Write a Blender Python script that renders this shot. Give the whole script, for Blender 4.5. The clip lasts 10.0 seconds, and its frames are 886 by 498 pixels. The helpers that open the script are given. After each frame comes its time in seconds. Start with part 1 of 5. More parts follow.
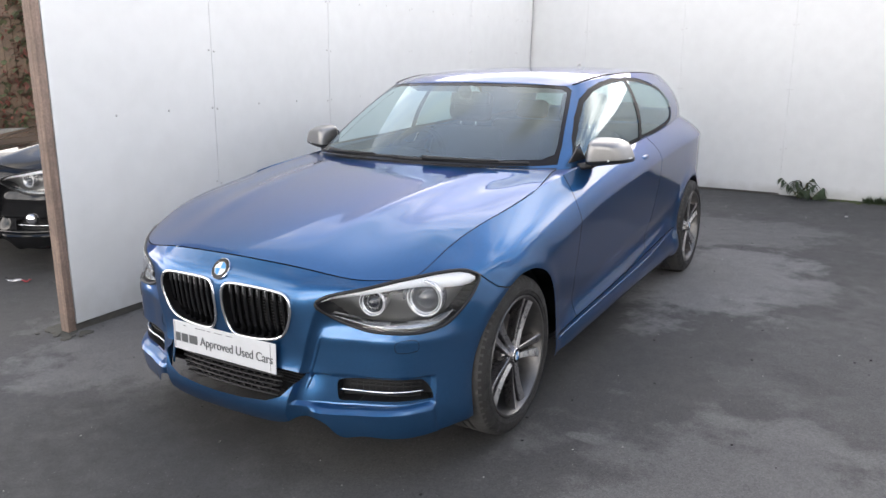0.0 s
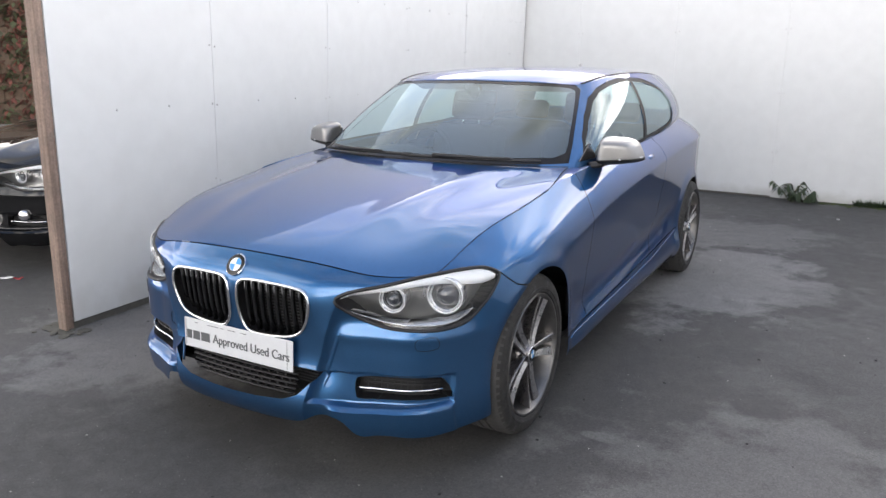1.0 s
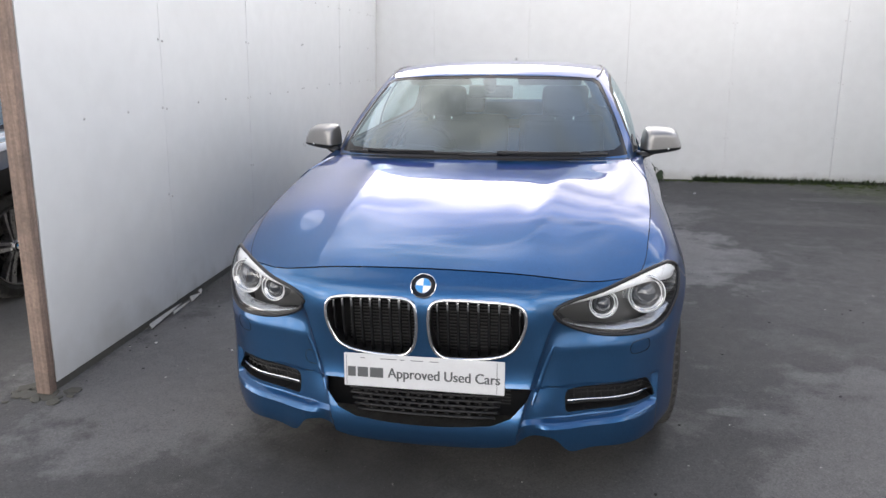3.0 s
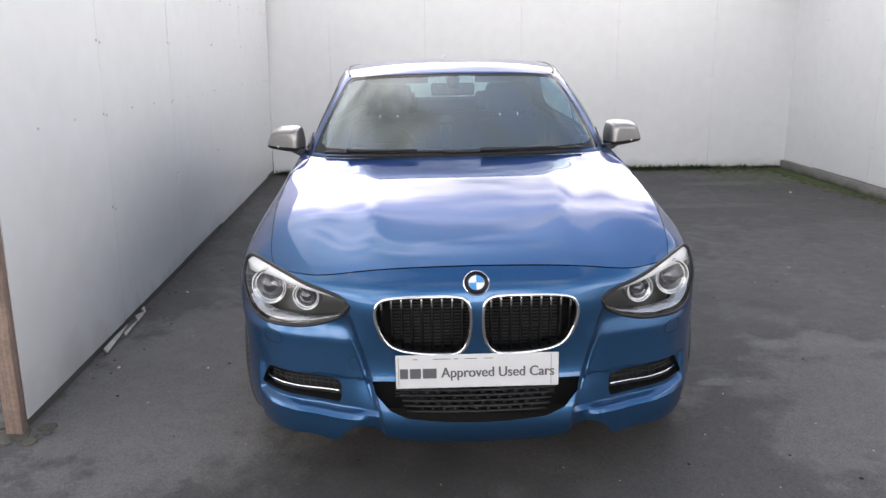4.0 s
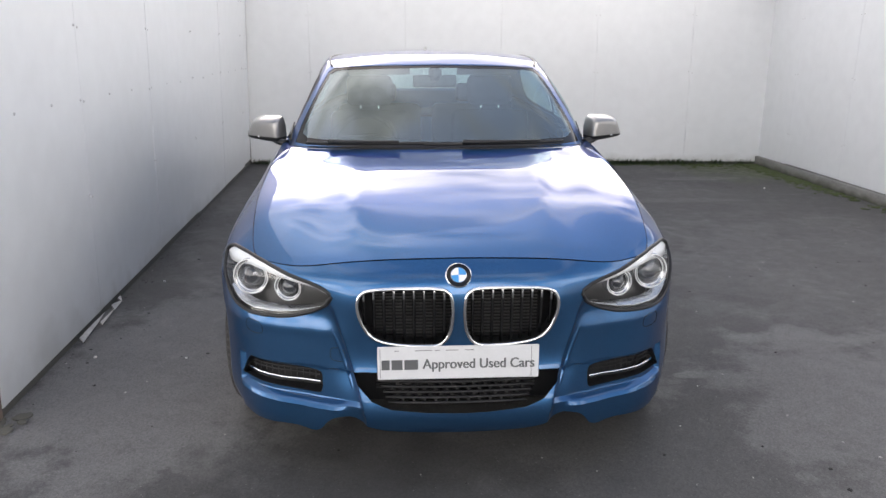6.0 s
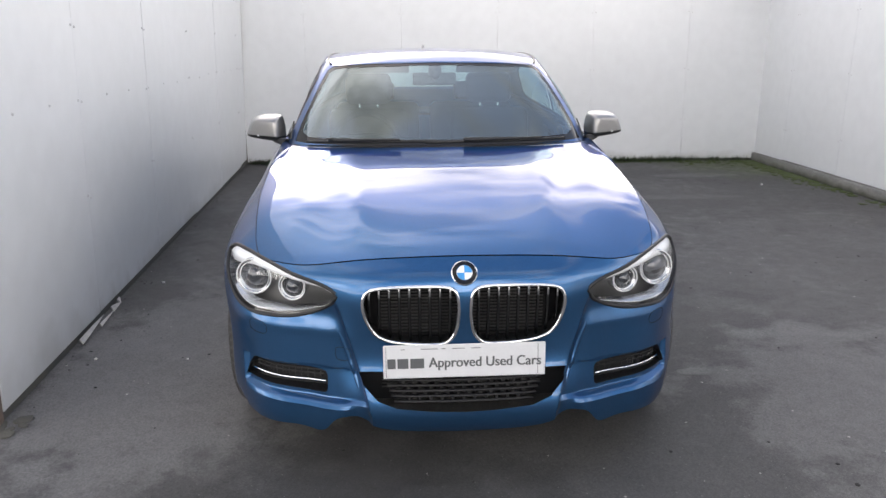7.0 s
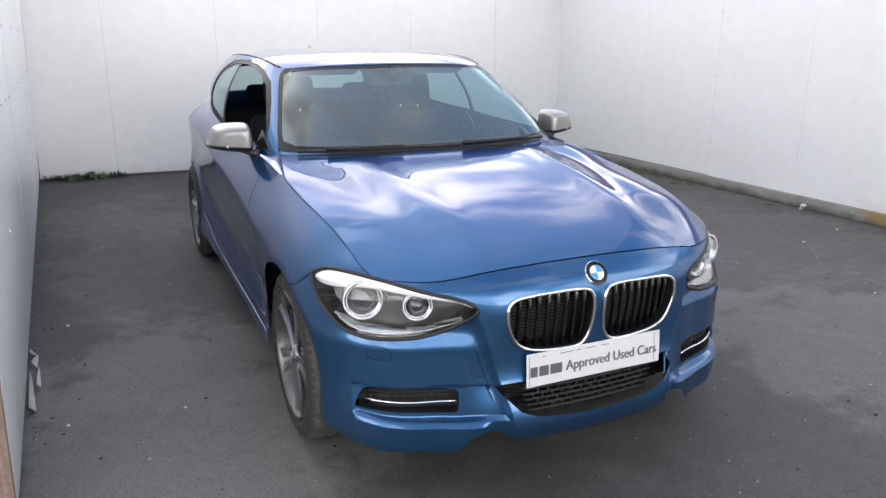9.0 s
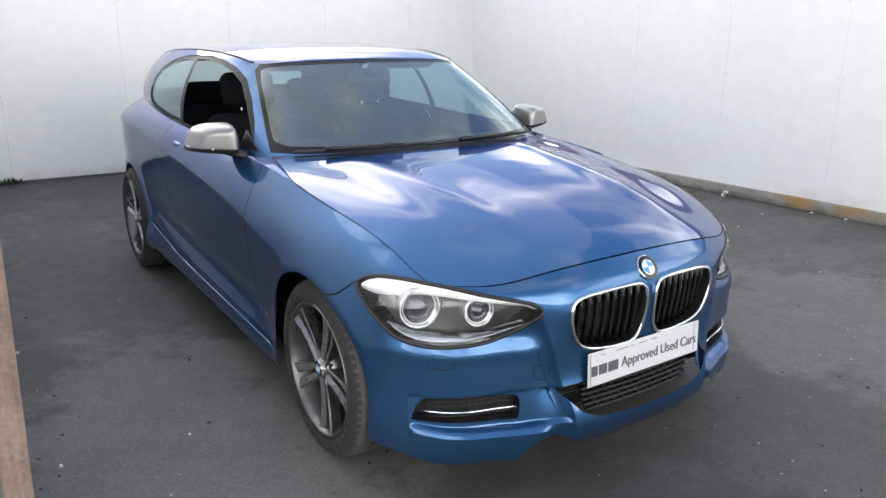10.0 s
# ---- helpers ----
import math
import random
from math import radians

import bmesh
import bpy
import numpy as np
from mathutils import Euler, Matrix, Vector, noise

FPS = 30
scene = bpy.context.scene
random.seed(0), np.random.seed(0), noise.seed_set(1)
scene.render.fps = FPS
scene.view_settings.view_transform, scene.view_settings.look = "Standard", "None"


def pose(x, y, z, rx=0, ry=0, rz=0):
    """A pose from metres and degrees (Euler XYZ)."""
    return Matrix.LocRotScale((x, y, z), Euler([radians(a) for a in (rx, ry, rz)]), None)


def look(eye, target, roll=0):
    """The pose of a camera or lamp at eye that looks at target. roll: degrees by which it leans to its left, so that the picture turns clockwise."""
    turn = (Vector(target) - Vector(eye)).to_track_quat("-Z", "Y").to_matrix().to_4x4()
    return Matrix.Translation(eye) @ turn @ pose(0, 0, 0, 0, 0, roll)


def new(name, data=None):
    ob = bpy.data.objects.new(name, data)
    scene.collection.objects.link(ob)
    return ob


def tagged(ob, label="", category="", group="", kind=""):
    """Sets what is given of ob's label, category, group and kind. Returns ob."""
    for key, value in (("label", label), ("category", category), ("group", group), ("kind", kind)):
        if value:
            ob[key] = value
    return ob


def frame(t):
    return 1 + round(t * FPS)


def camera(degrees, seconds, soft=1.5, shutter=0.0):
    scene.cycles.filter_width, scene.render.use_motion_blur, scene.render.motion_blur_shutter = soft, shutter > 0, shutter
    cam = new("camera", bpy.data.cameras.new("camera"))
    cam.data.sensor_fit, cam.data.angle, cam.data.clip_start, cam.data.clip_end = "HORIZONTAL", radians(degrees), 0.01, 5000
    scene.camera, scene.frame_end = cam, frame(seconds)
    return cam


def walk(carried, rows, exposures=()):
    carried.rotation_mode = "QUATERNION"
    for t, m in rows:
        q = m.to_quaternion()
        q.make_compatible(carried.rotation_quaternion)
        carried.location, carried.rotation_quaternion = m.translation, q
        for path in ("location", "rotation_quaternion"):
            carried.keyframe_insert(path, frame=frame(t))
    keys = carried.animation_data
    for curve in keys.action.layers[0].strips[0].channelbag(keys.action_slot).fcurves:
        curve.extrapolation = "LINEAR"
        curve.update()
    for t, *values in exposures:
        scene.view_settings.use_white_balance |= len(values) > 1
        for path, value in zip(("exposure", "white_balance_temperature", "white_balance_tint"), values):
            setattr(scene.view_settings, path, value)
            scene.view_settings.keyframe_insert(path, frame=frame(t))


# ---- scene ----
cam = camera(61.4, 10.0)
PATH = [
    (0, (1.999, -2.477, 1.438), (0.996, -0.818, 0.947), -0.5),
    (0.5, (1.992, -2.469, 1.436), (0.985, -0.812, 0.945), -0.5),
    (1, (1.872, -2.525, 1.414), (0.912, -0.839, 0.928), 0.2),
    (1.5, (1.577, -2.692, 1.424), (0.732, -0.945, 0.938), 0.6),
    (2, (1.243, -2.728, 1.406), (0.518, -0.928, 0.921), 0.0),
    (2.5, (0.841, -2.808, 1.402), (0.326, -0.938, 0.915), 0.7),
    (2.7, (0.682, -2.856, 1.422), (0.239, -0.97, 0.927), 0.1),
    (3.8, (-0.074, -2.89, 1.4), (-0.111, -0.954, 0.899), -0.6),
    (4, (-0.146, -2.922, 1.422), (-0.108, -0.988, 0.914), -1.0),
    (4.5, (-0.162, -2.95, 1.432), (-0.053, -1.022, 0.912), -0.1),
    (5, (-0.162, -2.949, 1.429), (-0.066, -1.021, 0.903), 0.0),
    (5.5, (-0.164, -2.943, 1.429), (-0.064, -1.017, 0.9), 0.1),
    (7, (-0.198, -2.918, 1.42), (-0.084, -0.994, 0.887), -0.3),
    (7.5, (-0.468, -2.923, 1.41), (-0.205, -1.011, 0.884), 1.9),
    (8, (-0.753, -2.835, 1.404), (-0.328, -0.956, 0.867), 1.3),
    (8.5, (-1.045, -2.683, 1.42), (-0.447, -0.854, 0.873), 1.0),
    (9, (-1.382, -2.561, 1.441), (-0.586, -0.807, 0.9), -0.0),
    (9.5, (-1.56, -2.35, 1.417), (-0.609, -0.678, 0.87), 0.0),
    (10, (-1.799, -2.215, 1.434), (-0.728, -0.618, 0.882), 0.1),
]
walk(cam, [(t, look(eye, target, roll)) for t, eye, target, roll in PATH], [(0, 1.08, 6700, 11), (2.5, 0.95, 6700, 11), (4, 0.87, 6780, 12), (7, 0.94, 6780, 12), (10, 1.1, 6640, 10)])

# ---- world and light: bright broken cloud ----
world = bpy.data.worlds.new("sky")
scene.world = world
world.use_nodes = True
wn, wl = world.node_tree.nodes, world.node_tree.links
wn.clear()
SUN_EL, SUN_AZ = radians(50), radians(-20)
sky = wn.new("ShaderNodeTexSky")
sky.sky_type, sky.sun_disc = "NISHITA", False
sky.sun_elevation, sky.sun_rotation = SUN_EL, SUN_AZ
coord = wn.new("ShaderNodeTexCoord")
squash = wn.new("ShaderNodeMapping")
squash.inputs["Scale"].default_value = (1.0, 1.0, 1.9)
cloud = wn.new("ShaderNodeTexNoise")
cloud.inputs["Scale"].default_value, cloud.inputs["Detail"].default_value = 2.3, 7.0
cloud.inputs["Roughness"].default_value, cloud.inputs["Distortion"].default_value = 0.52, 0.35
# cloud thickens towards the horizon, breaks up and darkens overhead
part_z, thick, cover, tone, tones = (wn.new("ShaderNode" + k) for k in ("SeparateXYZ", "Math", "MapRange", "TexNoise", "ValToRGB"))
thick.operation, thick.inputs[1].default_value = "MULTIPLY_ADD", -0.22
cover.interpolation_type = "SMOOTHSTEP"
cover.inputs["From Min"].default_value, cover.inputs["From Max"].default_value = 0.26, 0.46
tone.inputs["Scale"].default_value, tone.inputs["Detail"].default_value = 3.4, 6.0
tones.color_ramp.elements[0].position, tones.color_ramp.elements[0].color = 0.36, (5.2, 5.5, 5.9, 1)
tones.color_ramp.elements[1].position, tones.color_ramp.elements[1].color = 0.60, (20.5, 19.7, 19.0, 1)
bright = wn.new("ShaderNodeMix")
bright.data_type, bright.blend_type = "RGBA", "MIX"
back = wn.new("ShaderNodeBackground")
back.inputs["Strength"].default_value = 0.13
out = wn.new("ShaderNodeOutputWorld")
wl.new(coord.outputs["Generated"], squash.inputs["Vector"])
wl.new(squash.outputs["Vector"], cloud.inputs["Vector"])
wl.new(coord.outputs["Generated"], part_z.inputs[0])
wl.new(part_z.outputs["Z"], thick.inputs[0]), wl.new(cloud.outputs["Fac"], thick.inputs[2])
wl.new(thick.outputs[0], cover.inputs["Value"]), wl.new(cover.outputs["Result"], bright.inputs["Factor"])
wl.new(squash.outputs["Vector"], tone.inputs["Vector"]), wl.new(tone.outputs["Fac"], tones.inputs["Fac"])
wl.new(sky.outputs["Color"], bright.inputs["A"])
deck, deep = wn.new("ShaderNodeMapRange"), wn.new("ShaderNodeMix")
deck.inputs["From Min"].default_value, deck.inputs["From Max"].default_value = 0.20, 0.75
deck.inputs["To Min"].default_value, deck.inputs["To Max"].default_value = 1.24, 0.30
deep.data_type, deep.blend_type, deep.inputs["Factor"].default_value = "RGBA", "MULTIPLY", 1.0
wl.new(part_z.outputs["Z"], deck.inputs["Value"]), wl.new(tones.outputs["Color"], deep.inputs["A"]), wl.new(deck.outputs["Result"], deep.inputs["B"])
wl.new(deep.outputs["Result"], bright.inputs["B"])
# the veiled sun brightens the cloud round it
aim, lobe, rise, swell = wn.new("ShaderNodeVectorMath"), wn.new("ShaderNodeMapRange"), wn.new("ShaderNodeMath"), wn.new("ShaderNodeMix")
aim.operation = "DOT_PRODUCT"
GLOW_EL, GLOW_AZ = radians(30), radians(-12)
aim.inputs[1].default_value = (math.sin(GLOW_AZ) * math.cos(GLOW_EL), math.cos(GLOW_AZ) * math.cos(GLOW_EL), math.sin(GLOW_EL))
lobe.inputs["From Min"].default_value, lobe.inputs["From Max"].default_value = 0.0, 1.0
rise.operation, rise.inputs[1].default_value = "POWER", 8.0
swell.data_type, swell.blend_type = "RGBA", "MULTIPLY"
swell.inputs["Factor"].default_value = 1.0
lift = wn.new("ShaderNodeMath")
lift.operation, lift.inputs[1].default_value, lift.inputs[2].default_value = "MULTIPLY_ADD", 0.50, 1.02
wl.new(coord.outputs["Generated"], aim.inputs[0])
wl.new(aim.outputs["Value"], lobe.inputs["Value"])
wl.new(lobe.outputs["Result"], rise.inputs[0])
wl.new(rise.outputs[0], lift.inputs[0])
wl.new(bright.outputs["Result"], swell.inputs["A"]), wl.new(lift.outputs[0], swell.inputs["B"])
wl.new(swell.outputs["Result"], back.inputs["Color"])
wl.new(back.outputs["Background"], out.inputs["Surface"])

lamp = bpy.data.lights.new("sun", "SUN")
lamp.energy, lamp.angle, lamp.color = 0.40, radians(110), (1.0, 0.96, 0.9)
sun = new("sun", lamp)
sun.matrix_world = look((0, 0, 0), (-math.sin(SUN_AZ) * math.cos(SUN_EL), -math.cos(SUN_AZ) * math.cos(SUN_EL), -math.sin(SUN_EL)))


# ---- materials ----
def material(name, base, rough=0.5, metal=0.0, noise_scale=0.0, vary=0.0, bump=0.0, bump_scale=0.0, spec=0.5, coat=0.0):
    """A Principled surface whose colour and roughness vary with noise at two scales."""
    m = bpy.data.materials.new(name)
    m.use_nodes = True
    n, l = m.node_tree.nodes, m.node_tree.links
    b = n["Principled BSDF"]
    b.inputs["Base Color"].default_value = (*base, 1)
    b.inputs["Roughness"].default_value, b.inputs["Metallic"].default_value = rough, metal
    b.inputs["Specular IOR Level"].default_value, b.inputs["Coat Weight"].default_value = spec, coat
    co = n.new("ShaderNodeTexCoord")
    if vary:
        a, c = n.new("ShaderNodeTexNoise"), n.new("ShaderNodeTexNoise")
        a.inputs["Scale"].default_value, a.inputs["Detail"].default_value = noise_scale, 4
        c.inputs["Scale"].default_value, c.inputs["Detail"].default_value = noise_scale * 9, 3
        mix = n.new("ShaderNodeMath")
        mix.operation = "ADD"
        ramp = n.new("ShaderNodeMapRange")
        ramp.inputs["From Min"].default_value, ramp.inputs["From Max"].default_value = 0.7, 1.3
        ramp.inputs["To Min"].default_value, ramp.inputs["To Max"].default_value = 1 - vary, 1 + vary
        mul = n.new("ShaderNodeMix")
        mul.data_type, mul.blend_type = "RGBA", "MULTIPLY"
        mul.inputs["Factor"].default_value, mul.inputs["A"].default_value = 1, (*base, 1)
        rr = n.new("ShaderNodeMath")
        rr.operation, rr.use_clamp = "MULTIPLY", True
        rr.inputs[1].default_value = rough
        for t in (a, c):
            l.new(co.outputs["Object"], t.inputs["Vector"])
        l.new(a.outputs["Fac"], mix.inputs[0]), l.new(c.outputs["Fac"], mix.inputs[1])
        l.new(mix.outputs[0], ramp.inputs["Value"])
        l.new(ramp.outputs["Result"], mul.inputs["B"])
        l.new(mul.outputs["Result"], b.inputs["Base Color"])
        l.new(ramp.outputs["Result"], rr.inputs[0]), l.new(rr.outputs[0], b.inputs["Roughness"])
    if bump:
        t, bp = n.new("ShaderNodeTexNoise"), n.new("ShaderNodeBump")
        t.inputs["Scale"].default_value, t.inputs["Detail"].default_value = bump_scale, 5
        bp.inputs["Strength"].default_value, bp.inputs["Distance"].default_value = bump, 0.004
        l.new(co.outputs["Object"], t.inputs["Vector"])
        l.new(t.outputs["Fac"], bp.inputs["Height"]), l.new(bp.outputs["Normal"], b.inputs["Normal"])
    return m


def glass(name, tint, rough=0.0, least=0.085, sheen=(1, 1, 1)):
    """Thin pane: a clear tinted film with a mirror-like surface."""
    m = bpy.data.materials.new(name)
    m.use_nodes = True
    n, l = m.node_tree.nodes, m.node_tree.links
    n.remove(n["Principled BSDF"])
    clear, gloss, mix, lw = n.new("ShaderNodeBsdfTransparent"), n.new("ShaderNodeBsdfGlossy"), n.new("ShaderNodeMixShader"), n.new("ShaderNodeLayerWeight")
    power, amount = n.new("ShaderNodeMath"), n.new("ShaderNodeMath")
    power.operation, power.inputs[1].default_value = "POWER", 4.0
    amount.operation, amount.inputs[1].default_value, amount.inputs[2].default_value, amount.use_clamp = "MULTIPLY_ADD", 0.85, least, True
    clear.inputs["Color"].default_value = (*tint, 1)
    gloss.inputs["Color"].default_value = (*sheen, 1)
    gloss.inputs["Roughness"].default_value = rough
    lw.inputs["Blend"].default_value = 0.5
    l.new(lw.outputs["Facing"], power.inputs[0]), l.new(power.outputs[0], amount.inputs[0])
    l.new(amount.outputs[0], mix.inputs[0]), l.new(clear.outputs[0], mix.inputs[1]), l.new(gloss.outputs[0], mix.inputs[2])
    l.new(mix.outputs[0], n["Material Output"].inputs["Surface"])
    return m


def paint(name, base, flake, edge=(0.34, 0.35, 0.8)):
    """Metallic car paint: flakes under a clear coat."""
    m = material(name, base, 0.33, 0.86)
    n, l = m.node_tree.nodes, m.node_tree.links
    b = n["Principled BSDF"]
    b.inputs["Coat Weight"].default_value, b.inputs["Coat Roughness"].default_value = 1.0, 0.02
    b.inputs["Coat IOR"].default_value = 1.5
    b.inputs["Specular Tint"].default_value = (*edge, 1)
    co, vor, ramp = n.new("ShaderNodeTexCoord"), n.new("ShaderNodeTexVoronoi"), n.new("ShaderNodeMapRange")
    vor.inputs["Scale"].default_value = 900
    ramp.inputs["To Min"].default_value, ramp.inputs["To Max"].default_value = 1 - flake, 1 + flake
    mul = n.new("ShaderNodeMix")
    mul.data_type, mul.blend_type = "RGBA", "MULTIPLY"
    mul.inputs["Factor"].default_value, mul.inputs["A"].default_value = 1, (*base, 1)
    l.new(co.outputs["Object"], vor.inputs["Vector"])
    l.new(vor.outputs["Color"], ramp.inputs["Value"])
    l.new(ramp.outputs["Result"], mul.inputs["B"]), l.new(mul.outputs["Result"], b.inputs["Base Color"])
    return m


BLUE = paint("blue metallic paint", (0.032, 0.118, 0.268), 0.25, (0.22, 0.19, 0.33))
BLACK_PAINT = paint("black paint", (0.006, 0.006, 0.007), 0.2, (0.2, 0.2, 0.2))
TRIM = material("black trim plastic", (0.012, 0.012, 0.013), 0.45, 0, 60, 0.2)
GLOSSBLACK = material("gloss black", (0.008, 0.008, 0.009), 0.12)
SEAL = material("dark gap", (0.004, 0.004, 0.005), 0.9)
CHROME = material("chrome", (0.85, 0.86, 0.88), 0.06, 1.0)
SATIN = material("satin silver", (0.55, 0.56, 0.57), 0.22, 1.0)
ALLOY = material("ferric grey alloy", (0.23, 0.22, 0.22), 0.28, 0.9, 30, 0.08, coat=0.4)
BARREL = material("grey alloy barrel", (0.17, 0.165, 0.16), 0.35, 0.85, 30, 0.15)
ALLOYFACE = material("polished alloy", (0.64, 0.63, 0.62), 0.28, 1.0, 40, 0.06)
TREAD = material("dusty tyre tread", (0.062, 0.060, 0.058), 0.9, 0, 30, 0.45, 0.5, 150)
RUBBER = material("tyre rubber", (0.024, 0.023, 0.022), 0.8, 0, 25, 0.5, 0.4, 180)
IRON = material("brake iron", (0.2, 0.18, 0.17), 0.45, 0.9, 30, 0.2)
CLOTH = material("dark seat cloth", (0.014, 0.014, 0.016), 0.95, 0, 12, 0.2, spec=.1)
DASH = material("dark dashboard vinyl", (0.014, 0.014, 0.016), 0.7, 0, 12, 0.15, spec=.15)
SCREEN = glass("green tinted glass", (0.54, 0.69, 0.68), least=0.15, sheen=(0.74, 0.86, 0.90))
LENS = glass("clear lamp lens", (0.96, 0.97, 0.98), 0.0, 0.05)
PLATE = material("white plate plastic", (0.62, 0.63, 0.645), 0.35, 0, 20, 0.04)
INK = material("grey print", (0.09, 0.095, 0.10), 0.5)
WHITE = material("white enamel", (0.8, 0.8, 0.8), 0.3)
SKYBLUE = material("light blue enamel", (0.05, 0.28, 0.62), 0.3)


# ---- mesh helpers ----
def part(name, bm, mat, parent, label="", smooth=True, kind=""):
    """Links a bmesh as one mesh object under a thing or a part."""
    me = bpy.data.meshes.new(name)
    if smooth:
        for e in bm.edges:
            if len(e.link_faces) == 2 and e.calc_face_angle(0) > radians(34):
                e.smooth = False
    bm.to_mesh(me)
    bm.free()
    for m in (mat if isinstance(mat, (list, tuple)) else (mat,)):
        me.materials.append(m)
    for p in me.polygons:
        p.use_smooth = smooth
    ob = new(name, me)
    ob.parent = parent
    return tagged(ob, label, kind=kind)


def box(bm, lo, hi, m=None, bevel=0.0):
    """Adds a box between two corners, placed by the matrix m."""
    c = [(a + b) / 2 for a, b in zip(lo, hi)]
    s = [abs(b - a) for a, b in zip(lo, hi)]
    r = bmesh.ops.create_cube(bm, size=1, matrix=(m or Matrix()) @ Matrix.Translation(c) @ Matrix.Diagonal((*s, 1)))
    if bevel:
        es = list({e for v in r["verts"] for e in v.link_edges})
        bmesh.ops.bevel(bm, geom=es, offset=bevel, segments=2, affect="EDGES", profile=0.5)
    return bm


def tube(bm, pts, radius, sides=8, closed=False, flat=1.0, up=(0, 0, 1)):
    """Adds a tube along points; flat squeezes it along up."""
    pts = [Vector(p) for p in pts]
    n, rings = len(pts), []
    for i, p in enumerate(pts):
        a = pts[(i - 1) % n] if closed or i else p
        b = pts[(i + 1) % n] if closed or i < n - 1 else p
        d = (b - a).normalized()
        s = d.cross(Vector(up))
        s = s.normalized() if s.length > 1e-4 else Vector((1, 0, 0))
        w = s.cross(d).normalized()
        r = radius[i] if isinstance(radius, (list, tuple)) else radius
        rings.append([bm.verts.new(p + s * (r * math.cos(2 * math.pi * k / sides)) + w * (r * flat * math.sin(2 * math.pi * k / sides))) for k in range(sides)])
    for i in range(n if closed else n - 1):
        a, b = rings[i], rings[(i + 1) % n]
        for k in range(sides):
            bm.faces.new((a[k], a[(k + 1) % sides], b[(k + 1) % sides], b[k]))
    if not closed:
        bm.faces.new(rings[0][::-1]), bm.faces.new(rings[-1])
    return bm


def lathe(bm, profile, m=None, steps=64, arc=2 * math.pi):
    """Turns (radius, along) points round the local x axis; m places it."""
    m = m or Matrix()
    full = arc > 6.28
    rows = [[bm.verts.new(m @ Vector((h, r * math.cos(arc * k / steps), r * math.sin(arc * k / steps)))) for k in range(steps + (not full))] for r, h in profile]
    for a, b in zip(rows[:-1], rows[1:]):
        for k in range(steps):
            j = (k + 1) % steps if full else k + 1
            bm.faces.new((a[k], a[j], b[j], b[k]))
    return bm


def spline(keys, vals):
    """A natural cubic through (key, value), as a function of numpy arrays; straight beyond the ends."""
    x, y = np.array(keys, float), np.array(vals, float)
    y = y.reshape(len(x), -1)
    h, n = np.diff(x), len(x)
    A, B = np.eye(n), np.zeros_like(y)
    for i in range(1, n - 1):
        A[i, i - 1:i + 2] = h[i - 1], 2 * (h[i - 1] + h[i]), h[i]
        B[i] = 6 * ((y[i + 1] - y[i]) / h[i] - (y[i] - y[i - 1]) / h[i - 1])
    M = np.linalg.solve(A, B)

    def at(q):
        q = np.clip(np.asarray(q, float), x[0], x[-1])
        i = np.clip(np.searchsorted(x, q) - 1, 0, n - 2)
        a, b = (x[i + 1] - q)[..., None], (q - x[i])[..., None]
        hh = h[i][..., None]
        return (M[i] * a ** 3 + M[i + 1] * b ** 3) / (6 * hh) + (y[i] / hh - M[i] * hh / 6) * a + (y[i + 1] / hh - M[i + 1] * hh / 6) * b
    return at


def smooth(a, b, x):
    k = np.clip((np.asarray(x, float) - a) / (b - a), 0, 1)
    return k * k * (3 - 2 * k)


def sheet(P, bm=None):
    """A bmesh of quads over a grid of points P[i][j]."""
    bm = bm or bmesh.new()
    vs = [[bm.verts.new(p) for p in row] for row in P]
    for i in range(len(vs) - 1):
        for j in range(len(vs[0]) - 1):
            bm.faces.new((vs[i][j], vs[i + 1][j], vs[i + 1][j + 1], vs[i][j + 1]))
    return bm


def inside(p, poly):
    c, n = False, len(poly)
    for i in range(n):
        (x1, y1), (x2, y2) = poly[i - 1], poly[i]
        if (y1 > p[1]) != (y2 > p[1]) and p[0] < (x2 - x1) * (p[1] - y1) / (y2 - y1) + x1:
            c = not c
    return c


# ---- the yard: asphalt, hoarding of white boards ----
CORNER_L, CORNER_R, POST, EAST_END = (-2.045, 6.27), (4.19, 6.02), (-1.752, -0.19), (4.33, -7.5)
WALL_H = 2.5


